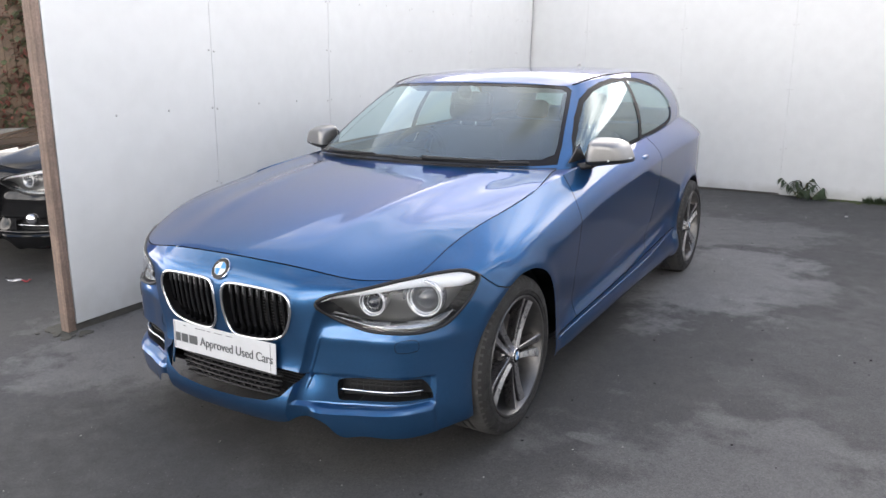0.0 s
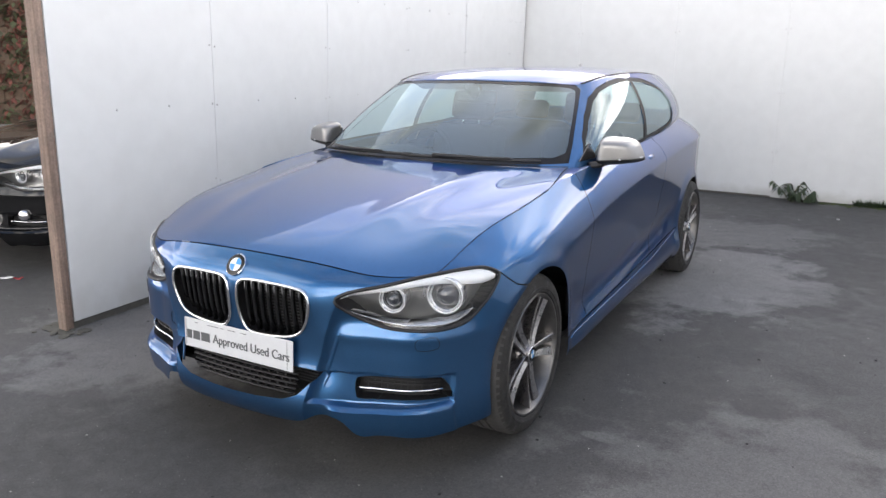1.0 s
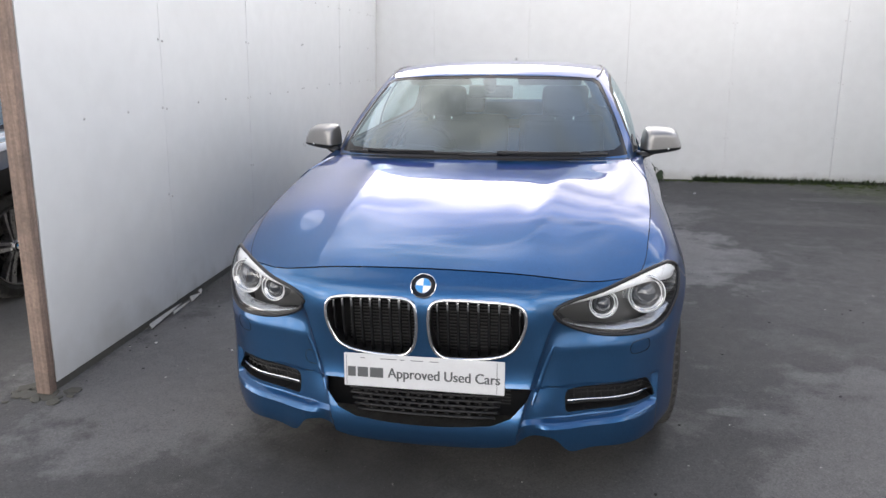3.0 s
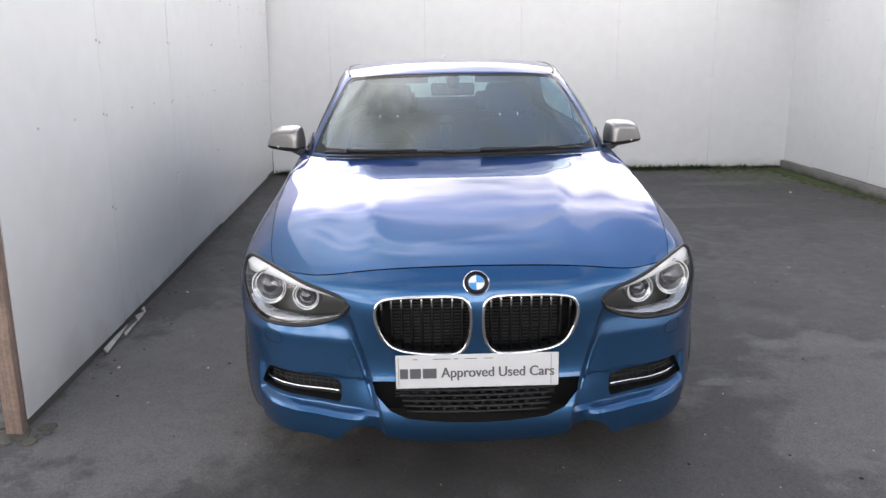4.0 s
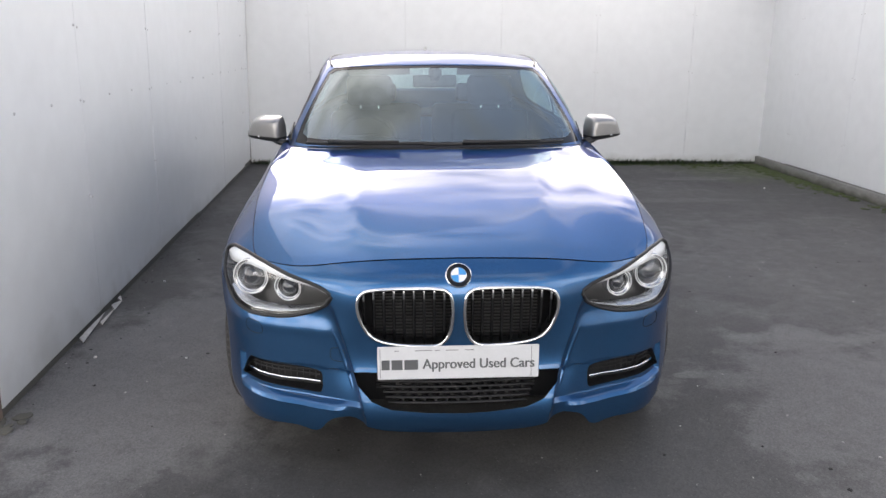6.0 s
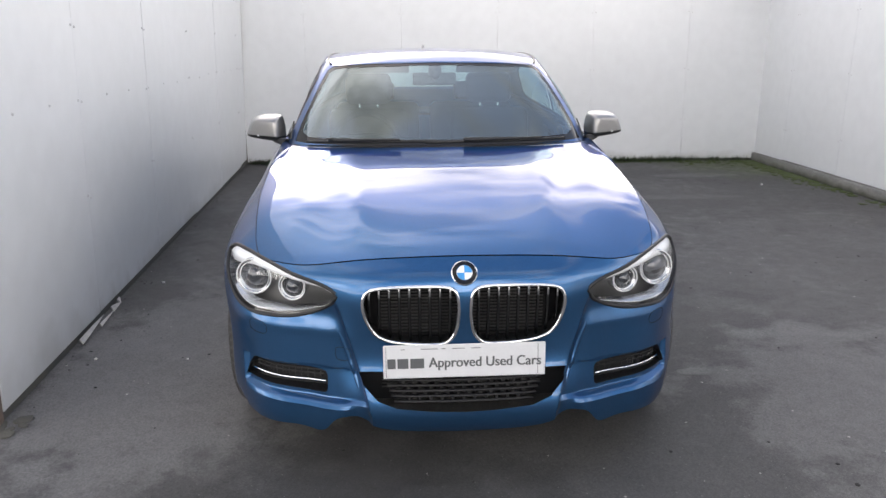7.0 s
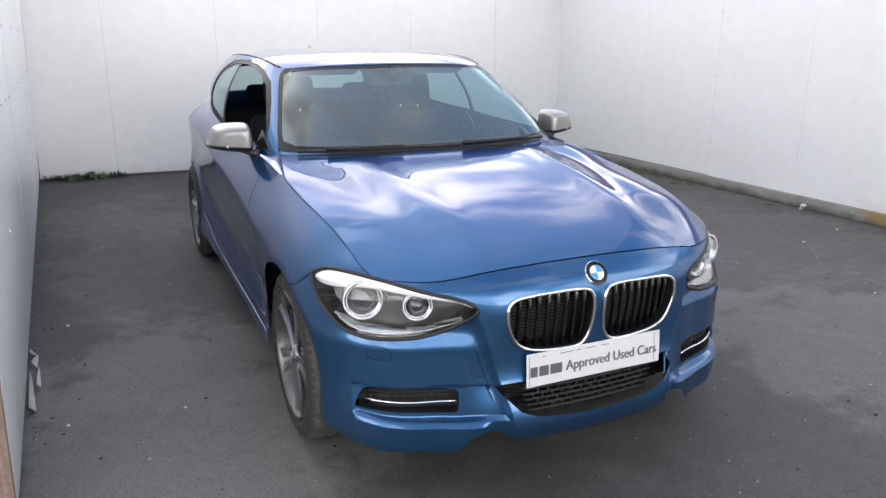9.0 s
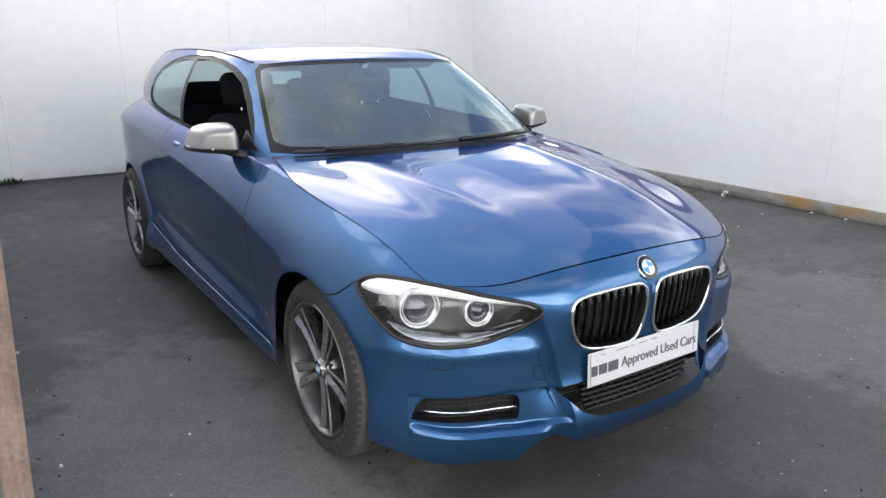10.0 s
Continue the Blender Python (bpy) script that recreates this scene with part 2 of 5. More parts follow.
def asphalt():
    m = material("worn asphalt", (0.058, 0.0565, 0.0555), 0.75, 0, 1.2, 0.22, 0.5, 260)
    n, l = m.node_tree.nodes, m.node_tree.links
    b, co = n["Principled BSDF"], n.new("ShaderNodeTexCoord")
    src = b.inputs["Base Color"].links[0].from_socket
    dry, grit, r1, r2 = n.new("ShaderNodeTexNoise"), n.new("ShaderNodeTexVoronoi"), n.new("ShaderNodeMapRange"), n.new("ShaderNodeMapRange")
    dry.inputs["Scale"].default_value, dry.inputs["Detail"].default_value, dry.inputs["Roughness"].default_value = 0.55, 9, 0.62
    grit.inputs["Scale"].default_value = 170
    r1.inputs["From Min"].default_value, r1.inputs["From Max"].default_value = 0.50, 0.68
    r1.inputs["To Min"].default_value, r1.inputs["To Max"].default_value = 0, 0.75
    r2.inputs["To Min"].default_value, r2.inputs["To Max"].default_value = 0.75, 1.35
    mix, mul = n.new("ShaderNodeMix"), n.new("ShaderNodeMix")
    mix.data_type, mul.data_type, mul.blend_type = "RGBA", "RGBA", "MULTIPLY"
    mix.inputs["B"].default_value, mul.inputs["Factor"].default_value = (0.095, 0.092, 0.088, 1), 1
    l.new(co.outputs["Object"], dry.inputs["Vector"]), l.new(co.outputs["Object"], grit.inputs["Vector"])
    l.new(dry.outputs["Fac"], r1.inputs["Value"]), l.new(grit.outputs["Color"], r2.inputs["Value"])
    l.new(r1.outputs["Result"], mix.inputs["Factor"]), l.new(src, mix.inputs["A"])
    # dried patches, old stains and one painted shadow, ragged edges: centre, half sizes, colour, strength, raggedness
    rag, last = n.new("ShaderNodeTexNoise"), mix.outputs["Result"]
    rag.inputs["Scale"].default_value, rag.inputs["Detail"].default_value, rag.inputs["Roughness"].default_value = 2.6, 9, 0.66
    l.new(co.outputs["Object"], rag.inputs["Vector"])
    for cx, cy, rx, ry, shade, much, rough_edge in ((1.06, 2.6, 0.66, 0.95, 0.19, 0.85, 2.6), (0.864, 4.141, 0.8, 0.6, 0.135, 0.7, 2.6), (2.784, 1.471, 1.3, 1.6, 0.095, 0.6, 2.8),
                                                    (1.104, 0.074, 0.085, 0.035, 0.15, 0.6, 3.0), (-1.306, 0.803, 0.30, 0.34, 0.14, 0.5, 4.2), (-1.104, 0.492, 0.26, 0.18, 0.14, 0.5, 4.2),
                                                    (-1.248, 2.895, 0.5, 2.2, 0.10, 0.6, 2.8), (3.072, 5.031, 0.5, 0.12, 0.13, 0.5, 2.0), (2.496, 3.874, 0.6, 0.10, 0.11, 0.5, 2.0), (-0.672, -1.466, 1.2, 0.7, 0.072, 0.6, 2.4),
                                                    # second in this row: the car's soft shadow before its nose, painted
                                                    # darker
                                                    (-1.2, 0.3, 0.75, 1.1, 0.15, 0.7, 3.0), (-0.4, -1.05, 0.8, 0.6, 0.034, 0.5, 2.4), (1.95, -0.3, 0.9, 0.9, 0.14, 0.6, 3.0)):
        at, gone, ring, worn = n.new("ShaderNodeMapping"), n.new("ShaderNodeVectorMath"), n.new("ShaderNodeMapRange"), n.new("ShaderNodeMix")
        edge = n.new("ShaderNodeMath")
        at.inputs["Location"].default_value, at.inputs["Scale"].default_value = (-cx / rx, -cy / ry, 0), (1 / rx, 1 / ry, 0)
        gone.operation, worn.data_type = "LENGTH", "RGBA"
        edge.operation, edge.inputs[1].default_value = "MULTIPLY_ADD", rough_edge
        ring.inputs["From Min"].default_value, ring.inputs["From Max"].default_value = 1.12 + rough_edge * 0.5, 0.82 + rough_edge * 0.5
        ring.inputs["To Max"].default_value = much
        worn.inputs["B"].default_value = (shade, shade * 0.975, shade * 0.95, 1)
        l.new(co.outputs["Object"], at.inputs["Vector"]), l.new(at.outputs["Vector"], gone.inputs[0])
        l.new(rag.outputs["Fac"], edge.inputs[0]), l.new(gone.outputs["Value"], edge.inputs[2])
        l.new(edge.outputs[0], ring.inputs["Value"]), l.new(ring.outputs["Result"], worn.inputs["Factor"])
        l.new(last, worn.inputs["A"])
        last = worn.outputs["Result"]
    # green film of algae in the far corner
    green, film, far = n.new("ShaderNodeMix"), n.new("ShaderNodeMapRange"), n.new("ShaderNodeVectorMath")
    green.data_type, far.operation = "RGBA", "DISTANCE"
    far.inputs[1].default_value, green.inputs["B"].default_value = (4.05, 5.75, 0), (0.060, 0.075, 0.022, 1)
    damp = n.new("ShaderNodeMath")
    damp.operation, damp.inputs[1].default_value = "MULTIPLY_ADD", 2.2
    film.inputs["From Min"].default_value, film.inputs["From Max"].default_value, film.inputs["To Max"].default_value = 2.35, 1.3, 0.8
    l.new(co.outputs["Object"], far.inputs[0]), l.new(rag.outputs["Fac"], damp.inputs[0]), l.new(far.outputs["Value"], damp.inputs[2])
    l.new(damp.outputs[0], film.inputs["Value"]), l.new(film.outputs["Result"], green.inputs["Factor"]), l.new(last, green.inputs["A"])
    last = green.outputs["Result"]
    speck, r3, dots = n.new("ShaderNodeTexVoronoi"), n.new("ShaderNodeMapRange"), n.new("ShaderNodeMix")
    dots.data_type, dots.inputs["B"].default_value = "RGBA", (0.16, 0.155, 0.15, 1)
    speck.inputs["Scale"].default_value = 34
    r3.inputs["From Min"].default_value, r3.inputs["From Max"].default_value = 0.10, 0.06
    l.new(co.outputs["Object"], speck.inputs["Vector"])
    l.new(speck.outputs["Distance"], r3.inputs["Value"]), l.new(r3.outputs["Result"], dots.inputs["Factor"])
    l.new(last, dots.inputs["A"])
    l.new(dots.outputs["Result"], mul.inputs["A"])
    l.new(r2.outputs["Result"], mul.inputs["B"])
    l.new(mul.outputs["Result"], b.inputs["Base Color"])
    return m


def grained(m, long_axis, shade):
    """Adds dark grain streaks along one axis to a wood."""
    n, l = m.node_tree.nodes, m.node_tree.links
    b = n["Principled BSDF"]
    src = b.inputs["Base Color"].links[0].from_socket
    co, sq, t, r, mul = (n.new("ShaderNode" + k) for k in ("TexCoord", "Mapping", "TexNoise", "MapRange", "Mix"))
    sq.inputs["Scale"].default_value = tuple(3 if i == long_axis else 70 for i in range(3))
    t.inputs["Scale"].default_value, t.inputs["Detail"].default_value = 1.0, 5
    r.inputs["From Min"].default_value, r.inputs["From Max"].default_value = 0.35, 0.65
    r.inputs["To Min"].default_value, r.inputs["To Max"].default_value = shade, 1.2
    mul.data_type, mul.blend_type, mul.inputs["Factor"].default_value = "RGBA", "MULTIPLY", 1
    l.new(co.outputs["Object"], sq.inputs["Vector"]), l.new(sq.outputs["Vector"], t.inputs["Vector"])
    l.new(t.outputs["Fac"], r.inputs["Value"]), l.new(src, mul.inputs["A"]), l.new(r.outputs["Result"], mul.inputs["B"])
    l.new(mul.outputs["Result"], b.inputs["Base Color"])
    return m


def stained(m, colour, spots, scale=1.4):
    """Adds ragged stains of one colour: each spot a centre and half sizes."""
    n, l = m.node_tree.nodes, m.node_tree.links
    b = n["Principled BSDF"]
    co, rag = n.new("ShaderNodeTexCoord"), n.new("ShaderNodeTexNoise")
    rag.inputs["Scale"].default_value, rag.inputs["Detail"].default_value = scale, 8
    l.new(co.outputs["Object"], rag.inputs["Vector"])
    for c, h, much in spots:
        at, gone, edge, ring, mixer = (n.new("ShaderNode" + k) for k in ("Mapping", "VectorMath", "Math", "MapRange", "Mix"))
        at.inputs["Location"].default_value = tuple(-a / d for a, d in zip(c, h))
        at.inputs["Scale"].default_value = tuple(1 / d for d in h)
        gone.operation, mixer.data_type, edge.operation = "LENGTH", "RGBA", "MULTIPLY_ADD"
        edge.inputs[1].default_value = 2.4
        ring.inputs["From Min"].default_value, ring.inputs["From Max"].default_value, ring.inputs["To Max"].default_value = 2.4, 1.4, much
        mixer.inputs["B"].default_value = (*colour, 1)
        src = b.inputs["Base Color"].links[0].from_socket
        l.new(co.outputs["Object"], at.inputs["Vector"]), l.new(at.outputs["Vector"], gone.inputs[0])
        l.new(rag.outputs["Fac"], edge.inputs[0]), l.new(gone.outputs["Value"], edge.inputs[2])
        l.new(edge.outputs[0], ring.inputs["Value"]), l.new(ring.outputs["Result"], mixer.inputs["Factor"])
        l.new(src, mixer.inputs["A"]), l.new(mixer.outputs["Result"], b.inputs["Base Color"])
    return m


ASPHALT = asphalt()
BOARD = material("white coated board", (0.67, 0.685, 0.70), 0.32, 0, 0.9, 0.035, 0.02, 2.0)
stained(BOARD, (0.34, 0.33, 0.30), (((-1.85, 0.3, 0.05), (0.3, 1.3, 0.16), 0.35), ((2.0, 6.1, 0.02), (6.0, 0.4, 0.09), 0.4), ((-1.95, 2.6, 0.03), (0.3, 2.2, 0.10), 0.35), ((4.22, 1.1, 0.12), (0.2, 0.6, 0.10), 0.25)), 5)
EDGE = material("raw board edge", (0.45, 0.43, 0.40), 0.8, 0, 20, 0.2)


TIMBER = grained(material("weathered timber", (0.225, 0.165, 0.135), 0.85, 0, 9, 0.3, 0.5, 60), 2, 0.85)
CONCRETE = material("grey concrete", (0.20, 0.195, 0.185), 0.85, 0, 5, 0.25, 0.5, 90)
stained(CONCRETE, (0.05, 0.055, 0.03), (((4.18, 3.5, 0.0), (0.3, 5.0, 0.05), 0.75),), 6)
stained(CONCRETE, (0.24, 0.15, 0.055), (((4.2, 1.27, 0.10), (0.2, 0.25, 0.10), 0.9), ((4.2, 0.78, 0.10), (0.2, 0.2, 0.10), 0.8)), 5)
STEEL = material("zinc screw", (0.55, 0.55, 0.56), 0.4, 0.8)
GRIME = material("dirty gap", (0.10, 0.098, 0.09), 0.9, 0, 30, 0.3)

bm = bmesh.new()
nx = 60
sheet([[(-160 + 320 * (i / nx) ** 1, -160 + 320 * j / nx, 0) for j in range(nx + 1)] for i in range(nx + 1)], bm)
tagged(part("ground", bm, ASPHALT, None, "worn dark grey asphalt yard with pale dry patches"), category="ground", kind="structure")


def wall_frame(a, b, lean):
    """Matrix: x along the wall from a to b, y into the yard's outside, z up and leaning by lean metres a metre towards the yard."""
    d = Vector((b[0] - a[0], b[1] - a[1], 0)).normalized()
    n = Vector((-d.y, d.x, 0))
    up = (Vector((0, 0, 1)) - n * lean)
    m = Matrix((d, n, up)).transposed().to_4x4()
    m.translation = (a[0], a[1], 0)
    return m


def hoarding(name, a, b, lean, first, bottom, seed, high=WALL_H, start=0.0, reach=0.0, gap=0.0008, width=1.22):
    """A wall of white boards on timber rails, seen from the yard (its local -y side)."""
    rnd = random.Random(seed)
    m = wall_frame(a, b, lean)
    length = math.hypot(b[0] - a[0], b[1] - a[1])
    bm = bmesh.new()
    box(bm, (0, 0.012, 0.0), (length + 0.12, 0.06, high), m)
    wall = tagged(part(name, bm, GRIME, None, "hoarding of white coated boards screwed to timber", False), category="wall", kind="structure")
    x0, seams = 0.0, []
    xs = [start]
    q = first
    while q < length - 0.3:
        xs.append(q)
        q += width
    xs.append(length + reach)
    for x0, x1 in zip(xs[:-1], xs[1:]):
        bm = bmesh.new()
        dz, dy = rnd.uniform(-0.012, 0.012), rnd.uniform(-0.0015, 0.0015)
        box(bm, (x0 + gap, dy - 0.001, bottom + dz), (x1 - gap, 0.011, high), m, 0.0012)
        part("board", bm, BOARD, wall, smooth=False)
    return wall, m, xs, length


# left wall runs from the corner to its end post, so that the yard lies on its -y side
def screws(wall, m, xs, rows, mids=True, seed=1):
    rnd = random.Random(seed)
    me = None
    for i, x in enumerate(xs):
        for z in rows:
            for dx in (-0.022, 0.022):
                px = x + dx
                if px < 0.03 or px > xs[-1] - 0.03:
                    continue
                if me is None:
                    bm = bmesh.new()
                    bmesh.ops.create_cone(bm, segments=8, radius1=0.0075, radius2=0.004, depth=0.006, cap_ends=True, matrix=pose(0, 0, 0, 90))
                    me = bpy.data.meshes.new("screw")
                    bm.to_mesh(me), bm.free()
                    me.materials.append(STEEL)
                ob = new("screw", me)
                ob.parent = wall
                ob.matrix_local = m @ Matrix.Translation((px + rnd.uniform(-0.004, 0.004), -0.004, z + rnd.uniform(-0.01, 0.01)))
    if mids:
        for x0, x1 in zip(xs[:-1], xs[1:]):
            for f in (0.34, 0.67):
                for z in rows[1::2]:
                    ob = new("screw", me)
                    ob.parent = wall
                    ob.matrix_local = m @ Matrix.Translation((x0 + (x1 - x0) * f, -0.004, z + rnd.uniform(-0.01, 0.01)))


LEN_L = math.hypot(CORNER_L[0] - POST[0], CORNER_L[1] - POST[1])
wl_wall, wl_m, wl_x, _ = hoarding("wall_west", POST, CORNER_L, 0.03, 1.125, 0.05, 3, gap=0.0015)
wb_wall, wb_m, wb_x, _ = hoarding("wall_north", CORNER_L, CORNER_R, -0.02, 0.775, 0.02, 5, reach=0.09, width=1.135)
wr_wall, wr_m, wr_x, _ = hoarding("wall_east", CORNER_R, EAST_END, -0.01, 0.65, 0.105, 7, 1.965, -0.06, width=1.07)
screws(wl_wall, wl_m, wl_x, (0.67, 1.15, 1.51, 1.88), True, 2)
screws(wb_wall, wb_m, wb_x, (0.5, 1.1, 1.75), False, 3)
screws(wr_wall, wr_m, wr_x, (0.45, 1.1, 1.7), False, 4)
bm = bmesh.new()
box(bm, (0, -0.045, 0), (13.6, 0.075, 0.10), wall_frame(CORNER_R, EAST_END, 0.0), 0.012)
tagged(part("plinth", bm, CONCRETE, None, "low grey concrete plinth under the white boards"), category="plinth", kind="structure")
bm = bmesh.new()
box(bm, (-0.052, 0.0, 0.0), (-0.004, 0.065, WALL_H), wl_m, 0.004)
tagged(part("timber_post", bm, TIMBER, None, "weathered brown timber post at the hoarding's end"), category="post")

bm = bmesh.new()
box(bm, (-0.02, -0.03, 1.97), (13.6, 0.07, 2.20), wr_m, 0.004)
tagged(part("timber_rail", bm, TIMBER, None, "brown timber rail along the top of the boards", False), category="rail", kind="structure")
for m, L in ((wb_m, 0.0),):
    bm = bmesh.new()
    box(bm, (L - 0.004, -0.012, 0.0), (L + 0.012, 0.004, 2.24), m)
    tagged(part("corner_joint", bm, GRIME, None, "dark open joint where two hoardings meet", False), category="joint", kind="structure")


# ---- the blue hatchback: x across, y towards its tail, front axle at y = 0 ----
# plan outline at bumper height, and the edge where the sides end: bonnet gap, then waistline
PLAN = spline(range(21), [(0, -.752), (.2, -.746), (.38, -.722), (.52, -.676), (.65, -.603), (.762, -.495), (.836, -.35), (.862, -.15), (.869, .08), (.870, .35), (.868, .62),
                          (.868, .85), (.870, 1.3), (.875, 1.8), (.882, 2.3), (.882, 2.69), (.850, 3.02), (.76, 3.28), (.60, 3.50), (.3, 3.55), (0, 3.56)])
EDGE_XY = spline(range(21), [(0, -.655), (.19, -.650), (.36, -.628), (.50, -.592), (.60, -.535), (.675, -.455), (.706, -.31), (.727, -.117), (.742, .10), (.750, .36), (.757, .62),
                             (.766, .85), (.775, 1.3), (.772, 1.8), (.748, 2.3), (.705, 2.69), (.65, 2.98), (.58, 3.2), (.5, 3.40), (.25, 3.45), (0, 3.46)])
EDGE_Z = spline(range(21), [.768, .764, .750, .730, .726, .738, .800, .848, .878, .913, .940, .955, .975, .993, 1.012, 1.03, 1.045, 1.05, 1.05, 1.05, 1.05])
FRONT_IN = spline([.15, .19, .22, .26, .34, .42, .48, .56, .62, .67, .70, .73, .755, .775, .80], [.08, .035, .016, .002, .014, .040, .044, .038, .032, .034, .043, .063, .087, .105, .13])
FLANK_IN = spline([.15, .20, .24, .28, .31, .35, .39, .45, .50, .525, .545, .58, .63, .67, .70, .73, .755, .775, .80], [.045, .030, .025, .022, .023, .026, .029, .030, .030, .030, .036, .046, .050, .054, .064, .088, .115, .15, .19])
LEDGE_Z = spline([0, 1, 1.7, 2.5, 3.2, 4, 4.7, 5.4, 6.4, 8, 20], [.285, .280, .268, .258, .261, .266, .271, .276, .29, .30, .30])
LEDGE_V = .15
SIDE_IN = spline([.15, .20, .25, .29, .33, .40, .48, .56, .63, .69, .74, .79, .85, .92, 1.0, 1.08], [.06, .036, .028, .027, .027, .027, .024, .015, .005, .0, .001, .012, .034, .058, .085, .115])
FOOT_Z = spline([0, 1.0, 1.45, 1.75, 2.0, 2.42, 2.62, 3.2, 4, 5, 6, 7, 8, 10, 14, 15, 16, 18, 20], [.186, .194, .211, .233, .236, .212, .181, .174, .174, .180, .191, .198, .20, .195, .195, .2, .22, .24, .25])


def bumper_shape(x, y, z, v):
    """Extra inset of the front: the flanks beside the nose, the winglets' ledge."""
    nose = np.interp(z, [.25, .35, .5, .60, .68, .72], [.30, .325, .365, .395, .43, .46])
    d = np.maximum(x - nose, 0)
    flank = .034 * (1 - np.exp(-d / .019)) * smooth(.70, .56, z) * smooth(.70, .50, x)
    wide = np.interp(x, [.33, .42, .60, .75], [.0, .024, .021, .006]) * smooth(.350, .40, x) * smooth(.752, .745, x)
    ledge = -wide * np.clip((LEDGE_V + .045 - v) / .045, 0, 1)
    recess = .016 * smooth(.395, .385, z) * smooth(nose - .004, nose + .012, x) * smooth(.752, .742, x) * smooth(LEDGE_V + .02, LEDGE_V + .045, v)
    return np.where(y < -.2, flank + ledge + recess, 0)


def flank_shape(y, z):
    """Wheel-arch lips and the pressed line along the side, as an outward offset."""
    o = 0
    for cy, r in ((0, .36), (2.69, .36)):
        d = np.hypot(y - cy, z - .315)
        o = o + .012 * np.exp(-((d - r) / .045) ** 2)
    low = np.interp(y, [.45, 1.0, 1.9, 2.3], [.30, .335, .40, .46])
    o = o - .014 * np.exp(-((z - low - .05) / .06) ** 2) * smooth(.4, .7, y) * smooth(2.35, 2.1, y)
    return o


CREASE = spline([7, 8.4, 9, 10, 11, 12, 13, 14, 15, 16, 18, 20], [.66, .675, .70, .748, .785, .832, .868, .895, .912, .92, .92, .92])
DOOR_IN = spline([.2, .27, .33, .40, .5, .62, .75, .88, 1.0], [.05, .020, .022, .036, .043, .038, .026, .013, .006])
CREASE_V = .62


def height(s, v):
    """The height of the lower body at v; the shoulder crease lies at one v along the side."""
    zb, zl, zt = FOOT_Z(s)[..., 0], LEDGE_Z(s)[..., 0], EDGE_Z(s)[..., 0]
    kk = smooth(7.6, 9.2, s)
    knot = CREASE_V * (1 - kk) + (CREASE(s)[..., 0] - zl) / (zt - zl) * kk
    u = (v - LEDGE_V) / (1 - LEDGE_V)
    g = np.where(u < CREASE_V, knot * u / CREASE_V, knot + (1 - knot) * (u - CREASE_V) / (1 - CREASE_V))
    return np.where(v < LEDGE_V, zb + (zl - zb) * v / LEDGE_V, zl + (zt - zl) * g), zl + (zt - zl) * knot


def flank(s, v):
    """Points of the lower body: s round the plan (0 nose to 20 tail), v from foot (0) to edge (1)."""
    s, v = np.broadcast_arrays(np.asarray(s, float), np.asarray(v, float))
    base, e = PLAN(s), 1e-3
    t = PLAN(np.minimum(s + e, 20)) - PLAN(np.maximum(s - e, 0))
    t /= np.linalg.norm(t, axis=-1, keepdims=True)
    nrm = np.stack([-t[..., 1], t[..., 0]], -1)
    zt = EDGE_Z(s)[..., 0]
    z, zc = height(s, v)
    k = smooth(4.2, 7.0, s)

    def inset(zz):
        j = smooth(1.7, 2.5, s)
        return (FRONT_IN(zz)[..., 0] * (1 - j) + FLANK_IN(zz)[..., 0] * j) * (1 - k) + SIDE_IN(zz)[..., 0] * k
    top = base + nrm * inset(zt)[..., None]
    fix = EDGE_XY(s) - top
    w = np.clip((v - .55) / .45, 0, 1) ** 2.2
    p = base + nrm * inset(z)[..., None] + fix * w[..., None]
    # along the doors: overhung below the crease, leaning in above it
    kk = smooth(8.2, 10.0, s)[..., None]
    h = np.minimum(z / zc, 1.0)
    q = base + nrm * (DOOR_IN(h) + (.030 * smooth(12.3, 14.5, s) * smooth(.55, 1.0, h))[..., None])
    up = np.clip(((v - LEDGE_V) / (1 - LEDGE_V) - CREASE_V) / (1 - CREASE_V), 0, 1)[..., None]
    q = q + (EDGE_XY(s) - q) * (.35 * up + .65 * up ** 1.8)
    p, w = p + (q - p) * kk, w + (up[..., 0] - w) * kk[..., 0]
    more = bumper_shape(p[..., 0], p[..., 1], z, v) - flank_shape(p[..., 1], z) * smooth(5, 7, s) * (1 - w)
    p = p + nrm * more[..., None]
    return np.concatenate([p, z[..., None]], -1)


